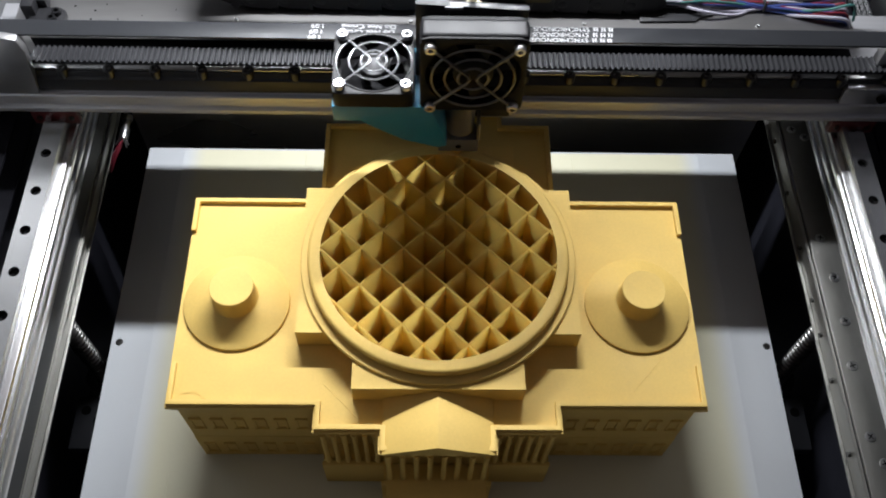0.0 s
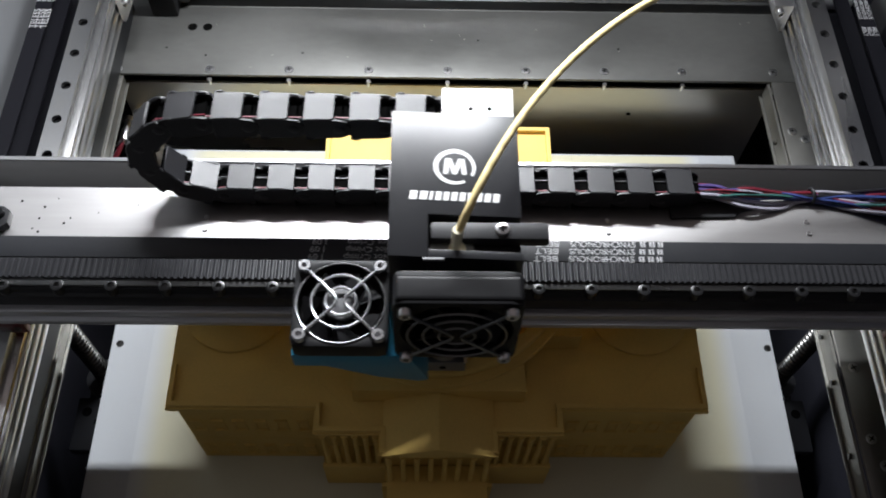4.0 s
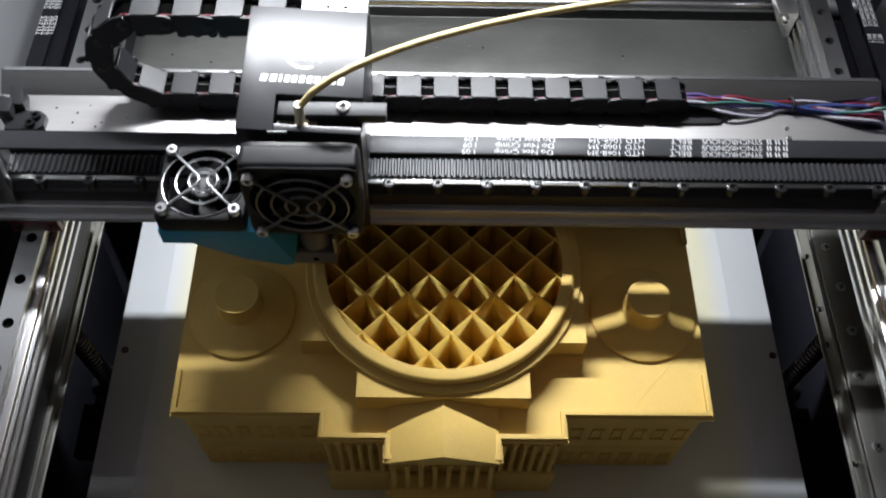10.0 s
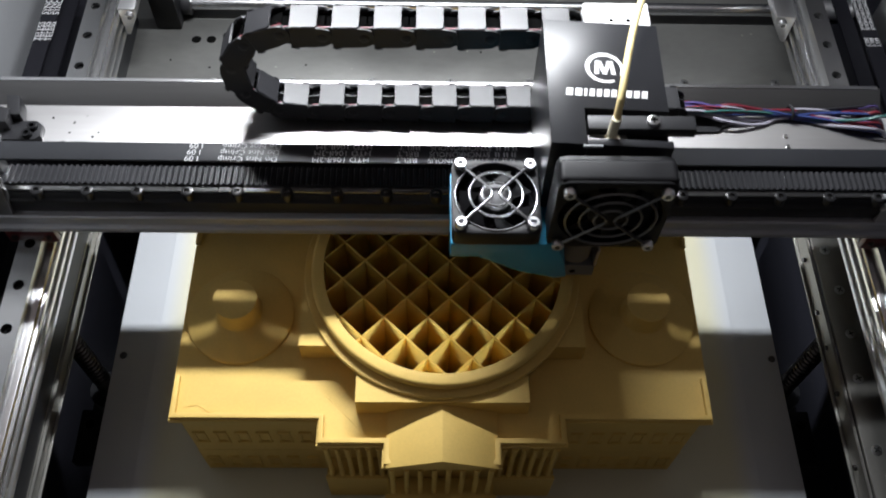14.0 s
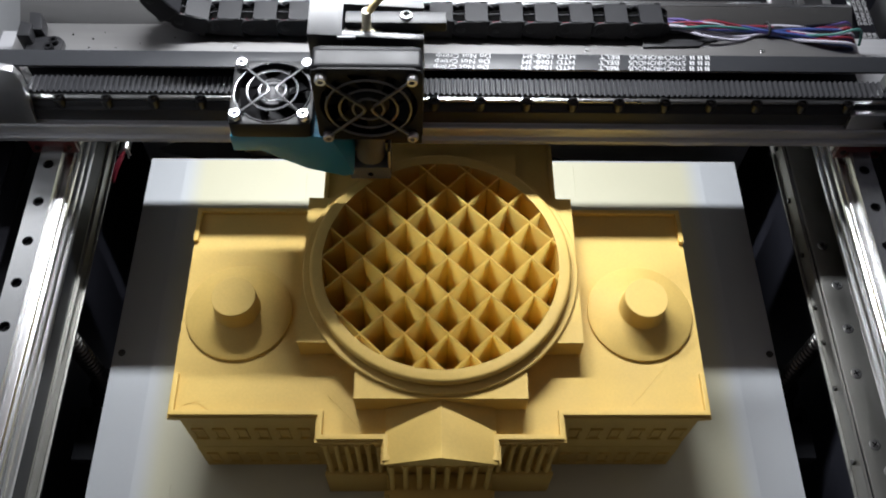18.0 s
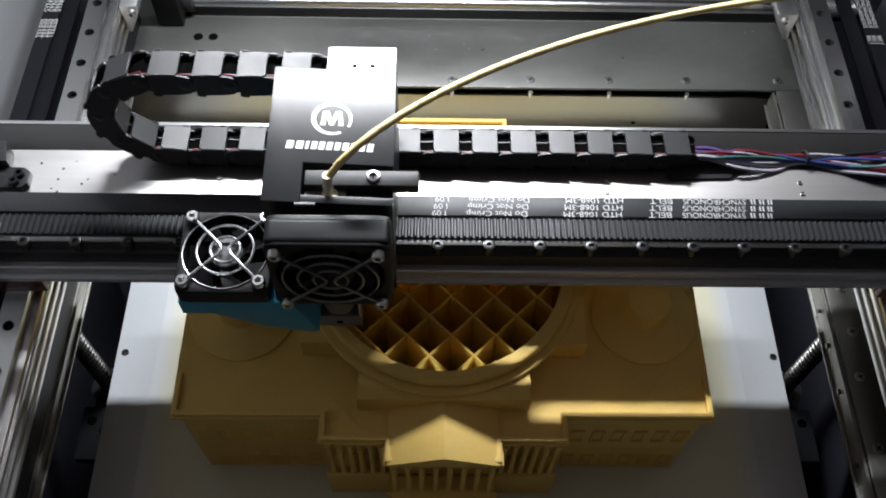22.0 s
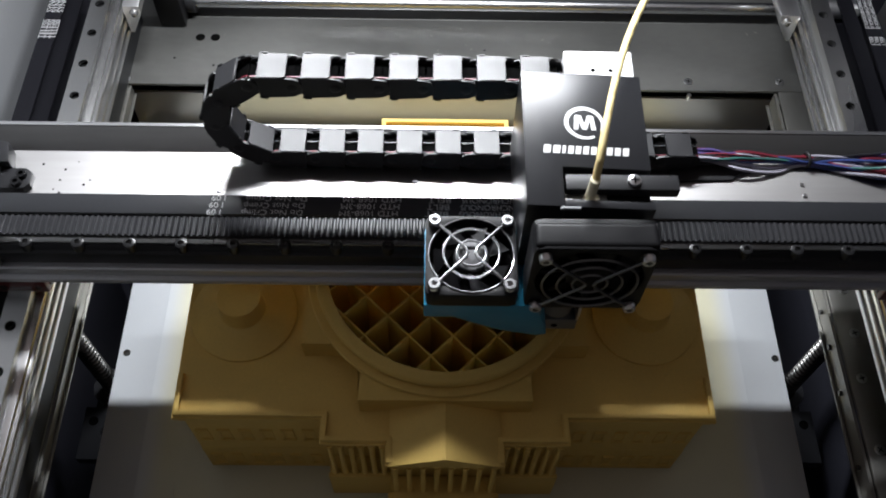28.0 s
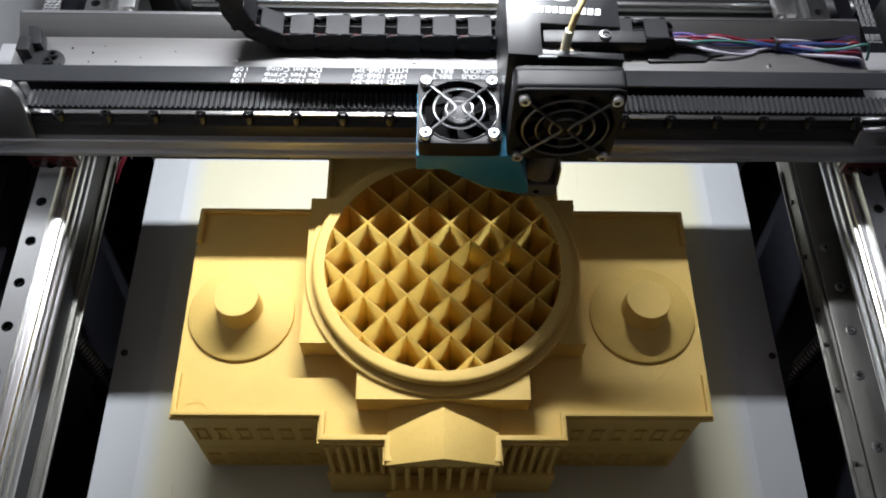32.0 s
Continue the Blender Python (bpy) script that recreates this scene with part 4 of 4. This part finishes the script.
def belt_lettering():
    """Words printed on the back of the upper belt; they run against the head."""
    g = tagged(new("belt_print"), "white lettering on the back of the black belt", "lettering")
    for word, x, wide in (("I 09", 6.6, 6.4), ("Do Not Crimp", 33.6, 28.4), ("HTD 1068-3M", 78.4, 27.2), ("BELT", 110.2, 10.6), ("SYNCHRONOUS", 135.4, 29.6), ("", 157.6, 12.4)):
        for k in (-1, 0, 1):
            y, slip = 50.5 + 3.9 * k, x + k * 0.7
            if word:
                me = letters(word, 4.3, wide)
                me.materials.append(FADED)
                o = new("lettering", me)
                o.parent = g
                o.matrix_basis = mm(slip, y, 149.55, 0, 0, 180)
            else:
                bm = B()
                for a in (-5.0, -3.6, -0.9, 0.6, 3.0, 4.4):
                    box(bm, a, a + 0.8, -1.4, 1.4, 0, 0.05)
                part("printed_bar", bm, FADED, g, "", mm(slip, y, 149.54))
    return g


def fan_grill(bm, r_list, corner, axis):
    """Wire guard: rings and two bent wires that cross from screw to screw."""
    for r in r_list:
        hoop(bm, (0, 0, 0) if axis == "z" else (0, 0, 0), r, 0.62, 44, axis)
    c = corner

    def P(u, v, w):
        return (u, v, w) if axis == "z" else (u, -w, v)

    for s in (-1, 1):
        tube(bm, [P(s * -c, c * 1.0, -0.6), P(s * -c * 0.86, c * 0.86, 0.4), P(s * -2.6, 2.4, 0.5), P(s * -1.7, 0, 0.5), P(s * -2.6, -2.4, 0.5), P(s * -c * 0.86, -c * 0.86, 0.4), P(s * -c, -c, -0.6)], 0.75, 8)
    return bm


def fan_body(half, depth, hole, axis_up=True):
    """A square fan frame with a round duct, built upright about z, top at z = 0."""
    bm = B()
    n = 64
    rings = {}
    for z in (0, -depth):
        rings[z] = ([bm.verts.new((hole * math.cos(2 * math.pi * i / n), hole * math.sin(2 * math.pi * i / n), z)) for i in range(n)], [])
        for i in range(n):
            a = 2 * math.pi * i / n
            k = min(half / max(abs(math.cos(a)), 1e-6), half / max(abs(math.sin(a)), 1e-6))
            k = min(k, half * 1.36)
            rings[z][1].append(bm.verts.new((k * math.cos(a), k * math.sin(a), z)))
    for i in range(n):
        j = (i + 1) % n
        (ti, to), (bi, bo) = rings[0], rings[-depth]
        bm.faces.new((ti[i], to[i], to[j], ti[j]))
        bm.faces.new((bi[i], bi[j], bo[j], bo[i]))
        bm.faces.new((to[i], bo[i], bo[j], to[j]))
        bm.faces.new((ti[i], ti[j], bi[j], bi[i]))
    return bm


def rotor(r, fan):
    """A hub with seven leaning blades, each a part of the rotor."""
    hub = part("rotor", lathe(B(), [(0, -1.0), (r * 0.40, -1.0), (r * 0.44, -1.6), (r * 0.44, -8), (0, -8)], 32), FANBLACK, fan)
    bm = B()
    vs = []
    for rad, da, z in ((r * 0.43, 0, -2.2), (r * 0.95, 0.22, -2.2), (r * 0.95, 0.86, -7.5), (r * 0.43, 0.62, -7.5)):
        vs.append(Vector((rad * math.cos(da), rad * math.sin(da), z)))
    top = [bm.verts.new(v + Vector((0, 0, 0.4))) for v in vs]
    low = [bm.verts.new(v - Vector((0, 0, 0.4))) for v in vs]
    bm.faces.new(top)
    bm.faces.new(low[::-1])
    for i in range(4):
        j = (i + 1) % 4
        bm.faces.new((top[i], low[i], low[j], top[j]))
    blade = part("fan_blade", bm, FANBLACK, fan)
    for k in range(1, 7):
        share(blade, "fan_blade", mm(0, 0, 0, 0, 0, 360 * k / 7), fan)
    return hub


def socket_head(r, h):
    return lathe(B(), [(0, h * 0.35), (r * 0.45, h * 0.35), (r * 0.47, h), (r * 0.85, h), (r, h * 0.8), (r, 0)], 22)


def print_head():
    h = base("print_head", "black print head with two cooling fans and a teal air duct", "print head")
    # cover: a black box with a cut-out at its front right
    z1 = 202.5

    def leaning(bm):
        for v in bm.verts:
            if v.co.z > 200:
                v.co.z += (62.5 - v.co.x) * 0.0610 + (v.co.y - 50) * 0.0454
        return bm

    def on_cover(x, y):
        return mm(x, y, z1 + 0.06 + (62.5 - x) * 0.0610 + (y - 50) * 0.0454, 2.6, 3.5)

    cover = part("cover", leaning(prism(B(), [(36.5, 17), (52, 17), (52, 36), (89, 36), (89, 85), (36.5, 85)], 150, z1)), BLACK, h, "satin black sheet cover with a white emblem", None, 0.5)
    part("cover_front", leaning(prism(B(), [(52.1, 17), (89, 17), (89, 20.5), (52.1, 20.5)], 150, z1)), BLACK, cover, "", None, 0.3)
    part("recess_floor", box(B(), 52.2, 88.8, 20.7, 35.8, 150, 194), DARK, cover)
    arm = part("release_arm", box(B(), 53, 99.5, 25.5, 33, 196, 201.5), DARK, h, "dark release arm with a cross-head screw", None, 0.8)
    part("arm_screw", cross_screw(2.9, 1.6), SCREW, arm, "", mm(81, 29.5, 201.5))
    part("arm_step", box(B(), 53, 70, 21, 25.4, 194, 198), SHEET, h, "", None, 0.5)
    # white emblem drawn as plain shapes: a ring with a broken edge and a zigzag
    ex, ey = 62.5, 58.5
    bm = B()
    n = 56
    for i in range(n):
        a0, a1 = [radians(-30 + 330 * k / n) for k in (i, i + 1)]
        ro0, ro1 = 8.6, 8.6
        ri = 7.5 - 0.9 * math.sin(math.pi * i / n)
        vs = [bm.verts.new((r * math.cos(a), r * math.sin(a) * 0.98, z)) for z in (0, 0.06) for r, a in ((ro0, a0), (ro1, a1), (ri, a1), (ri, a0))]
        for q in ((4, 5, 6, 7), (0, 3, 2, 1), (0, 1, 5, 4), (2, 3, 7, 6)):
            bm.faces.new([vs[k] for k in q])
    part("emblem_ring", bm, INK, cover, "white emblem ring", on_cover(ex, ey))
    for x0, x1, xt0, xt1 in ((-4.6, -2.6, -3.9, -2.2), (-0.9, 0.9, -3.3, -1.2), (-0.9, 0.9, 1.5, 3.4), (3.0, 5.0, 2.3, 4.0)):
        part("emblem_bar", prism(B(), [(x0, -3.6), (x1, -3.6), (xt1, 3.8), (xt0, 3.8)], 0, 0.06), INK, cover, "", on_cover(ex, ey))
    widths = (7.0, 1.5, 5.4, 5.6, 5.8, 6.0)
    for k, w in enumerate(widths):
        x = 44.6 + sum(widths[:k]) + 0.9 * k
        for a, c in ((0.0, w * 0.42), (w * 0.58, w)) if w > 2 else ((0.0, 1.3),):
            part("emblem_bar", prism(B(), [(a - 0.3, 0), (c - 0.3, 0), (c + 0.3, 3.9), (a + 0.3, 3.9)], 0, 0.06), INK, cover, "", on_cover(x, 42.5))
    part("front_slot", box(B(), 50, 58.3, 15.6, 16.6, 200.6, 202.2), PANEL, cover, "pale plastic edge in the front slot", None, 0.3)
    # filament inlet
    part("inlet_tube", tube(B(), [(62.6, 24, 194), (63, 24, 202), (63.4, 24.2, 210)], 2.1, 16), NATURAL, h, "translucent white inlet tube")
    part("inlet_collar", lathe(B(), [(0, 0), (3.4, 0), (3.4, 2.4), (2.2, 3), (0, 3)], 20), NATURAL, h, "", mm(63.4, 23, 196))
    # large fan on the front, its face upright
    f = part("large_fan", fan_body(25, 14, 22.4), FANBLACK, h, "black square fan with a dark wire guard", mm(63.7, -3, 176.8, 90), 0.5)
    rotor(22, f)
    part("stator", lathe(B(), [(0, -13), (22.2, -13), (22.2, -12), (0, -12)], 32), FANBLACK, f)
    part("wire_guard", fan_grill(B(), (7.2, 13.4, 19.6), 20.2, "z"), material("dark_wire", (0.17, 0.17, 0.175), 0.35, 1.0), f, "dark wire fan guard", mm(0, 0, 1.6))
    for a in (-20.2, 20.2):
        for c in (-20.2, 20.2):
            part("fan_screw", socket_head(2.7, 3.2), SCREW, f, "", mm(a, c, 0.4))
    part("fan_shroud", box(B(), 39.2, 88.4, -2.4, 9.5, 196, 202.4), FANBLACK, h, "glossy black shroud", None, 2.6, 4)
    part("heat_sink", box(B(), 40, 88, 11.2, 16.8, 152, 190), DARK, h, "", None, 0.6)
    # small fan lying on the duct
    f = part("small_fan", fan_body(20, 10, 18.4), FANBLACK, h, "small black fan with a bright wire guard", mm(16, 16, 164.4), 0.5)
    rotor(18, f)
    part("hub_label", lathe(B(), [(0, -0.7), (6.6, -0.7), (7.0, -0.95)], 32), BLADE, f, "grey hub label")
    part("stator", lathe(B(), [(0, -9.2), (18.3, -9.2), (18.3, -8.4), (0, -8.4)], 32), FANBLACK, f)
    part("wire_guard", fan_grill(B(), (6.4, 12.2), 16.0, "z"), CHROME, f, "bright steel wire fan guard", mm(0, 0, 1.4))
    part("guard_rim", hoop(B(), (0, 0, 0), 18.6, 0.35, 48), CHROME, f, "", mm(0, 0, 0.3))
    for a in (-16, 16):
        for c in (-16, 16):
            part("fan_screw", socket_head(2.9, 3.4), CHROME, f, "bright socket-head screw", mm(a, c, 0.3))
    # teal duct that narrows towards the nozzle
    bm = B()
    top = [(-4.5, 154.3), (-4.5, 143), (9, 143), (13, 139), (30, 124), (48, 116), (53, 118), (50, 134), (44, 154.3)]
    front = [bm.verts.new((x, -3.6 + 0.16 * max(0, 143 - z), z)) for x, z in top]
    back = [bm.verts.new((x, 35.6 - 0.5 * max(0, 143 - z), z)) for x, z in top]
    bm.faces.new(front)
    bm.faces.new(back)
    for i in range(len(top)):
        j = (i + 1) % len(top)
        bm.faces.new((front[i], front[j], back[j], back[i]))
    part("air_duct", bm, TEAL, h, "teal printed air duct", None, 0.8)
    # hot end
    hot = part("heater_block", box(B(), 49, 71, 15, 27, 93.6, 104), SOOT, h, "aluminium heater block with a screw hole", None, 0.5)
    part("block_hole", lathe(B(), [(0, 0), (1.7, 0)], 16), HOLE, hot, "", mm(60, 14.9, 98, 90))
    part("heat_break", lathe(B(), [(5.0, 104), (8.0, 108), (8.0, 152), (0, 152)], 28), SOOT, h, "", mm(60.5, 22, 0))
    for x in (49.4, 70.6):
        part("block_clip", box(B(), x - 0.7, x + 0.7, 14.8, 27, 104, 118), ALU, hot, "", None, 0.3)
    part("nozzle", lathe(B(), [(0, 86.6), (0.6, 86.6), (3.4, 90), (3.4, 93.6), (0, 93.6)], 20), BRASS, h, "", mm(59.7, 19.9, 0))
    part("signal_lead", tube(B(), [(46, 8, 150), (48.5, 8, 138), (47, 10, 126), (50, 12, 112), (50, 15, 106)], 0.7, 8), WIRE["white"], h, "thin white sensor lead")
    # rear connector
    con = part("connector", box(B(), 57.6, 88.3, 85.2, 104.5, 191, 197.4), WHITE, h, "white connector plate", None, 0.6)
    for x in (70, 78):
        part("connector_hole", lathe(B(), [(0, 0.1), (1.1, 0.1)], 14), HOLE, con, "", mm(x, 93, 197.4))
    part("rear_mount", box(B(), 56, 88, 85.2, 106, 150, 190.8), DARK, h, "", None, 0.8)
    part("slide_block", box(B(), 40, 86, 58, 84, 126.2, 149.8), DARK, h, "", None, 0.8)
    part("back_plate", box(B(), 38, 88, 28, 34.0, 108.5, 149.8), DARK, h, "", None, 0.8)
    return h


# ---- cable chain ----
CHAIN_END, CHAIN_R, LINKS, PITCH = 124.0, 29.8, 22, 19.55
CHAIN_Y, CHAIN_Z, CHAIN_LEAN = 97.6, 131.8, -4.6


def chain_pose(s, head_x):
    """The place and turn of a link, s along the chain from its fixed end, while the head stands at head_x."""
    bend = -77.75 + 0.5 * head_x
    low = CHAIN_END - bend
    arc = math.pi * CHAIN_R
    if s < low:
        return mm(CHAIN_END - s, 0, CHAIN_Z)
    if s < low + arc:
        a = (s - low) / CHAIN_R
        return mm(bend - CHAIN_R * math.sin(a), CHAIN_LEAN * (1 - math.cos(a)) / 2, CHAIN_Z + CHAIN_R * (1 - math.cos(a)), 0, math.degrees(a), 0)
    return mm(bend + s - low - arc, CHAIN_LEAN, CHAIN_Z + 2 * CHAIN_R, 0, 180, 0)


def cable_chain():
    g = base("cable_chain", "black plastic cable chain with open links above the crossbeam", "cable chain")
    def plate(bm, pts, y0, y1):
        lo = [bm.verts.new((a, y0, c)) for a, c in pts]
        hi = [bm.verts.new((a, y1, c)) for a, c in pts]
        bm.faces.new(lo)
        bm.faces.new(hi)
        for i in range(len(pts)):
            j = (i + 1) % len(pts)
            bm.faces.new((lo[i], lo[j], hi[j], hi[i]))

    n = 10
    bm = B()
    inner = [(6 + 5.6 * math.sin(math.pi * k / n), -5.6 * math.cos(math.pi * k / n)) for k in range(n + 1)] + [(-7, 5.6), (-7, -5.6)]
    for s in (-1, 1):
        plate(bm, inner, s * 5.4, s * 6.5)
    side = part("link", bm, CHAIN, g, "black plastic chain link", None, 0.25, 1)
    # outer lobes that overlap the neighbour, rounded at one end
    outer = [(-7.6 - 5.9 * math.sin(math.pi * k / n), 5.9 * math.cos(math.pi * k / n)) for k in range(n + 1)] + [(5.6, -6.6), (6.4, -5.0), (6.4, 5.0), (5.6, 6.6)]
    lobes = []
    for s in (-1, 1):
        bm = B()
        plate(bm, outer, s * 6.5, s * 7.7)
        lathe(bm, [(0, 0.35), (2.2, 0.35), (2.5, 0)], 14, Matrix.Translation((-8.5, s * 7.7, 0)) @ Matrix.Rotation(radians(-90 * s), 4, "X"))
        # the shoulder beside the opening
        plate(bm, [(-12.4, 4.4), (-6.4, 5.6), (-6.4, 2.0), (-12.4, 2.0)], s * 6.0, s * 7.5)
        plate(bm, [(-12.4, -4.4), (-6.4, -5.6), (-6.4, -2.0), (-12.4, -2.0)], s * 6.0, s * 7.5)
        lobes.append(part("link_lobe", bm, CHAIN, side, "", None, 0.25, 1))
    bars = []
    for z0, z1 in ((5.4, 6.7), (-6.7, -5.4)):
        bm = B()
        prism(bm, [(-6.4, -6.4), (-5.2, -7.3), (3.6, -7.3), (4.0, -7.9), (6.6, -7.9), (6.6, 7.9), (4.0, 7.9), (3.6, 7.3), (-5.2, 7.3), (-6.4, 6.4)], z0, z1)
        for y in (-7.4, 7.4):
            box(bm, 2.6, 5.6, y - 0.5, y + 0.5, z1 if z1 > 0 else z0 - 0.5, z1 + 0.5 if z1 > 0 else z0)
        bars.append(part("link_bar", bm, CHAIN, side, "", None, 0.25, 1))
    top, low = bars
    wires = [*lobes]
    # black filler, added so that the chain casts an unbroken shadow
    wires.append(part("light_block", box(B(), -10.3, 10.3, -5.3, 5.3, -2.6, 2.6), HOLE, side, "added black filler that stops light through the link"))
    for y, z, r, c in ((-4.2, 2.6, 0.45, "red"), (1.6, 2.9, 0.5, "black"), (-3.4, -2.8, 0.45, "red")):
        wires.append(part("inner_wire", tube(B(), [(-10.5, y, z), (0, y + 0.5, z + 0.4), (10.5, y, z)], r, 6), WIRE[c], side))
    links = [side]
    for i in range(1, LINKS):
        o = share(side, "link", Matrix(), g)
        o["label"] = "black plastic chain link"
        for k in (top, low, *wires):
            share(k, k.name.split(".")[0], Matrix(), o)
        links.append(o)
    return g, links


def wire_bundle():
    g = base("wire_bundle", "bundle of coloured wires bound with a black cable tie", "wires")
    rng = random.Random(4)
    cols = ["red", "black", "red", "purple", "white", "blue", "red", "black", "green", "red", "white", "blue", "purple", "purple", "red", "black", "white", "purple", "blue", "red", "black", "white"]
    dy, dz = -6.2, 10.5
    for i, c in enumerate(cols):
        a = rng.uniform(0, 6.28)
        q = 2.4 * rng.random() ** 0.5
        ty, tz = 102.5 + q * math.cos(a), 117 + q * math.sin(a)
        fan = rng.uniform(-1, 1)
        low = i in (4, 10, 16)
        pts = [(108, 103 + rng.uniform(-4, 4), 121 + rng.uniform(-2.5, 2.5)), (134, 102.5 + rng.uniform(-4, 4), 121 + rng.uniform(-2.5, 2.5)),
               (152, 101.5 + 3 * fan - (4 if low else 0), 122 + rng.uniform(-2, 2) - (4 if low else 0)), (172, 102 + 2 * fan - (4 if low else 0), 119 + rng.uniform(-1, 1) - (3 if low else 0)), (188, ty, tz),
               (204, 100.5 + 4 * fan, 117 + rng.uniform(-1.5, 2)), (222, 98.5 + 7.5 * fan, 117 + rng.uniform(-2, 3) + (5 if c == "green" else 0)), (235, 98 + 9 * fan, 118 + rng.uniform(-2, 3) + (9 if c == "green" else 0)), (240, 98 + 9 * fan, 106 + (10 if c == "green" else 0))]
        fine = []
        P = [Vector((p[0] * 0.985 + 1, p[1] + dy, max(p[2] + dz, 126.2 if p[0] < 238 else 0))) for p in pts]
        for k in range(len(P) - 1):
            p0, p1, p2, p3 = P[max(k - 1, 0)], P[k], P[k + 1], P[min(k + 2, len(P) - 1)]
            for q in range(6):
                t = q / 6
                fine.append(0.5 * (2 * p1 + (p2 - p0) * t + (2 * p0 - 5 * p1 + 4 * p2 - p3) * t * t + (3 * p1 - p0 - 3 * p2 + p3) * t ** 3))
        fine.append(P[-1])
        part("wire", tube(B(), fine, rng.choice((0.65, 0.8, 0.95)), 7), WIRE[c], g, c + " wire")
    tie = part("cable_tie", hoop(B(), (0, 0, 0), 3.6, 0.8, 24), DARK, g, "black cable tie", mm(186.0, 96.3, 128.6, 0, 90, 8))
    part("tie_tail", box(B(), -0.9, 0.9, -0.5, 0.5, 3.6, 9), DARK, tie)
    return g


# ---- filament ----
STRANDS, STRAND = 40, 9.6


def filament_curve(hx, hy):
    """The strand leaves the inlet upright and swings over to the feed hole at the side."""
    s = Vector((hx + 63.4, hy + 24.2, 208))
    e = Vector((236.1 - 0.49 * hx + 0.48 * hy, 151.6 + 0.66 * hx + 0.44 * hy, 240.4))
    dx = e.x - s.x
    a = s + Vector((-14.2 + 0.10 * dx, 0.7, 40.6))
    b = e - Vector((59.0 + 0.45 * dx, -40.8, 52.4))
    pts = [(1 - u) ** 3 * s + 3 * u * (1 - u) ** 2 * a + 3 * u * u * (1 - u) * b + u ** 3 * e for u in [k / 80 for k in range(81)]]
    out = (pts[-1] - pts[-2]).normalized()
    pts += [pts[-1] + out * 6 * k for k in range(1, 60)]
    return pts


def strand_poses(hx, hy):
    """Chords of equal length laid along the filament's curve."""
    pts = filament_curve(hx, hy)
    joints, here, k = [pts[0]], pts[0], 1
    while len(joints) < STRANDS + 1:
        while (pts[k] - here).length < STRAND:
            k += 1
        a, b = pts[k - 1], pts[k]
        lo, hi = 0.0, 1.0
        for _ in range(24):
            m = (lo + hi) / 2
            lo, hi = (m, hi) if ((a + (b - a) * m) - here).length < STRAND else (lo, m)
        here = a + (b - a) * lo
        joints.append(here)
    rows = []
    for p, q in zip(joints, joints[1:]):
        rows.append(Matrix.Translation(p * MM) @ (q - p).to_track_quat("Z", "Y").to_matrix().to_4x4())
    return rows


def filament():
    g = base("filament", "thin yellow filament running up from the print head", "filament")
    bm = lathe(B(), [(0, -1.6), (0.8, -1.38), (1.38, -0.8), (1.6, 0), (1.6, STRAND), (1.38, STRAND + 0.8), (0.8, STRAND + 1.38), (0, STRAND + 1.6)], 12)
    first = part("strand", bm, THREAD, g)
    return g, [first] + [share(first, "strand", Matrix(), g) for _ in range(STRANDS - 1)]


GANTRY = gantry()
BELT_PRINT = belt_lettering()
PRINT_HEAD = print_head()
CHAIN_BASE, CHAIN_LINKS = cable_chain()
WIRES = wire_bundle()
FILAMENT, STRAND_LIST = filament()


def motions():
    walk(GANTRY, [(t, mm(0, y, 0)) for t, x, y in HEAD])
    walk(WIRES, [(t, mm(0, y, 0)) for t, x, y in HEAD])
    walk(BELT_PRINT, [(t, mm(-121.5 - x, y, 0)) for t, x, y in HEAD])
    walk(PRINT_HEAD, [(t, mm(x, y, 0)) for t, x, y in HEAD])
    walk(CHAIN_BASE, [(t, mm(0, y + CHAIN_Y, 0)) for t, x, y in HEAD])
    for i, link in enumerate(CHAIN_LINKS):
        walk(link, [(t, chain_pose(6.75 + PITCH * i, x)) for t, x, y in HEAD])
    rows = [(t, strand_poses(x, y)) for t, x, y in HEAD]
    for i, strand in enumerate(STRAND_LIST):
        walk(strand, [(t, poses[i]) for t, poses in rows])


motions()
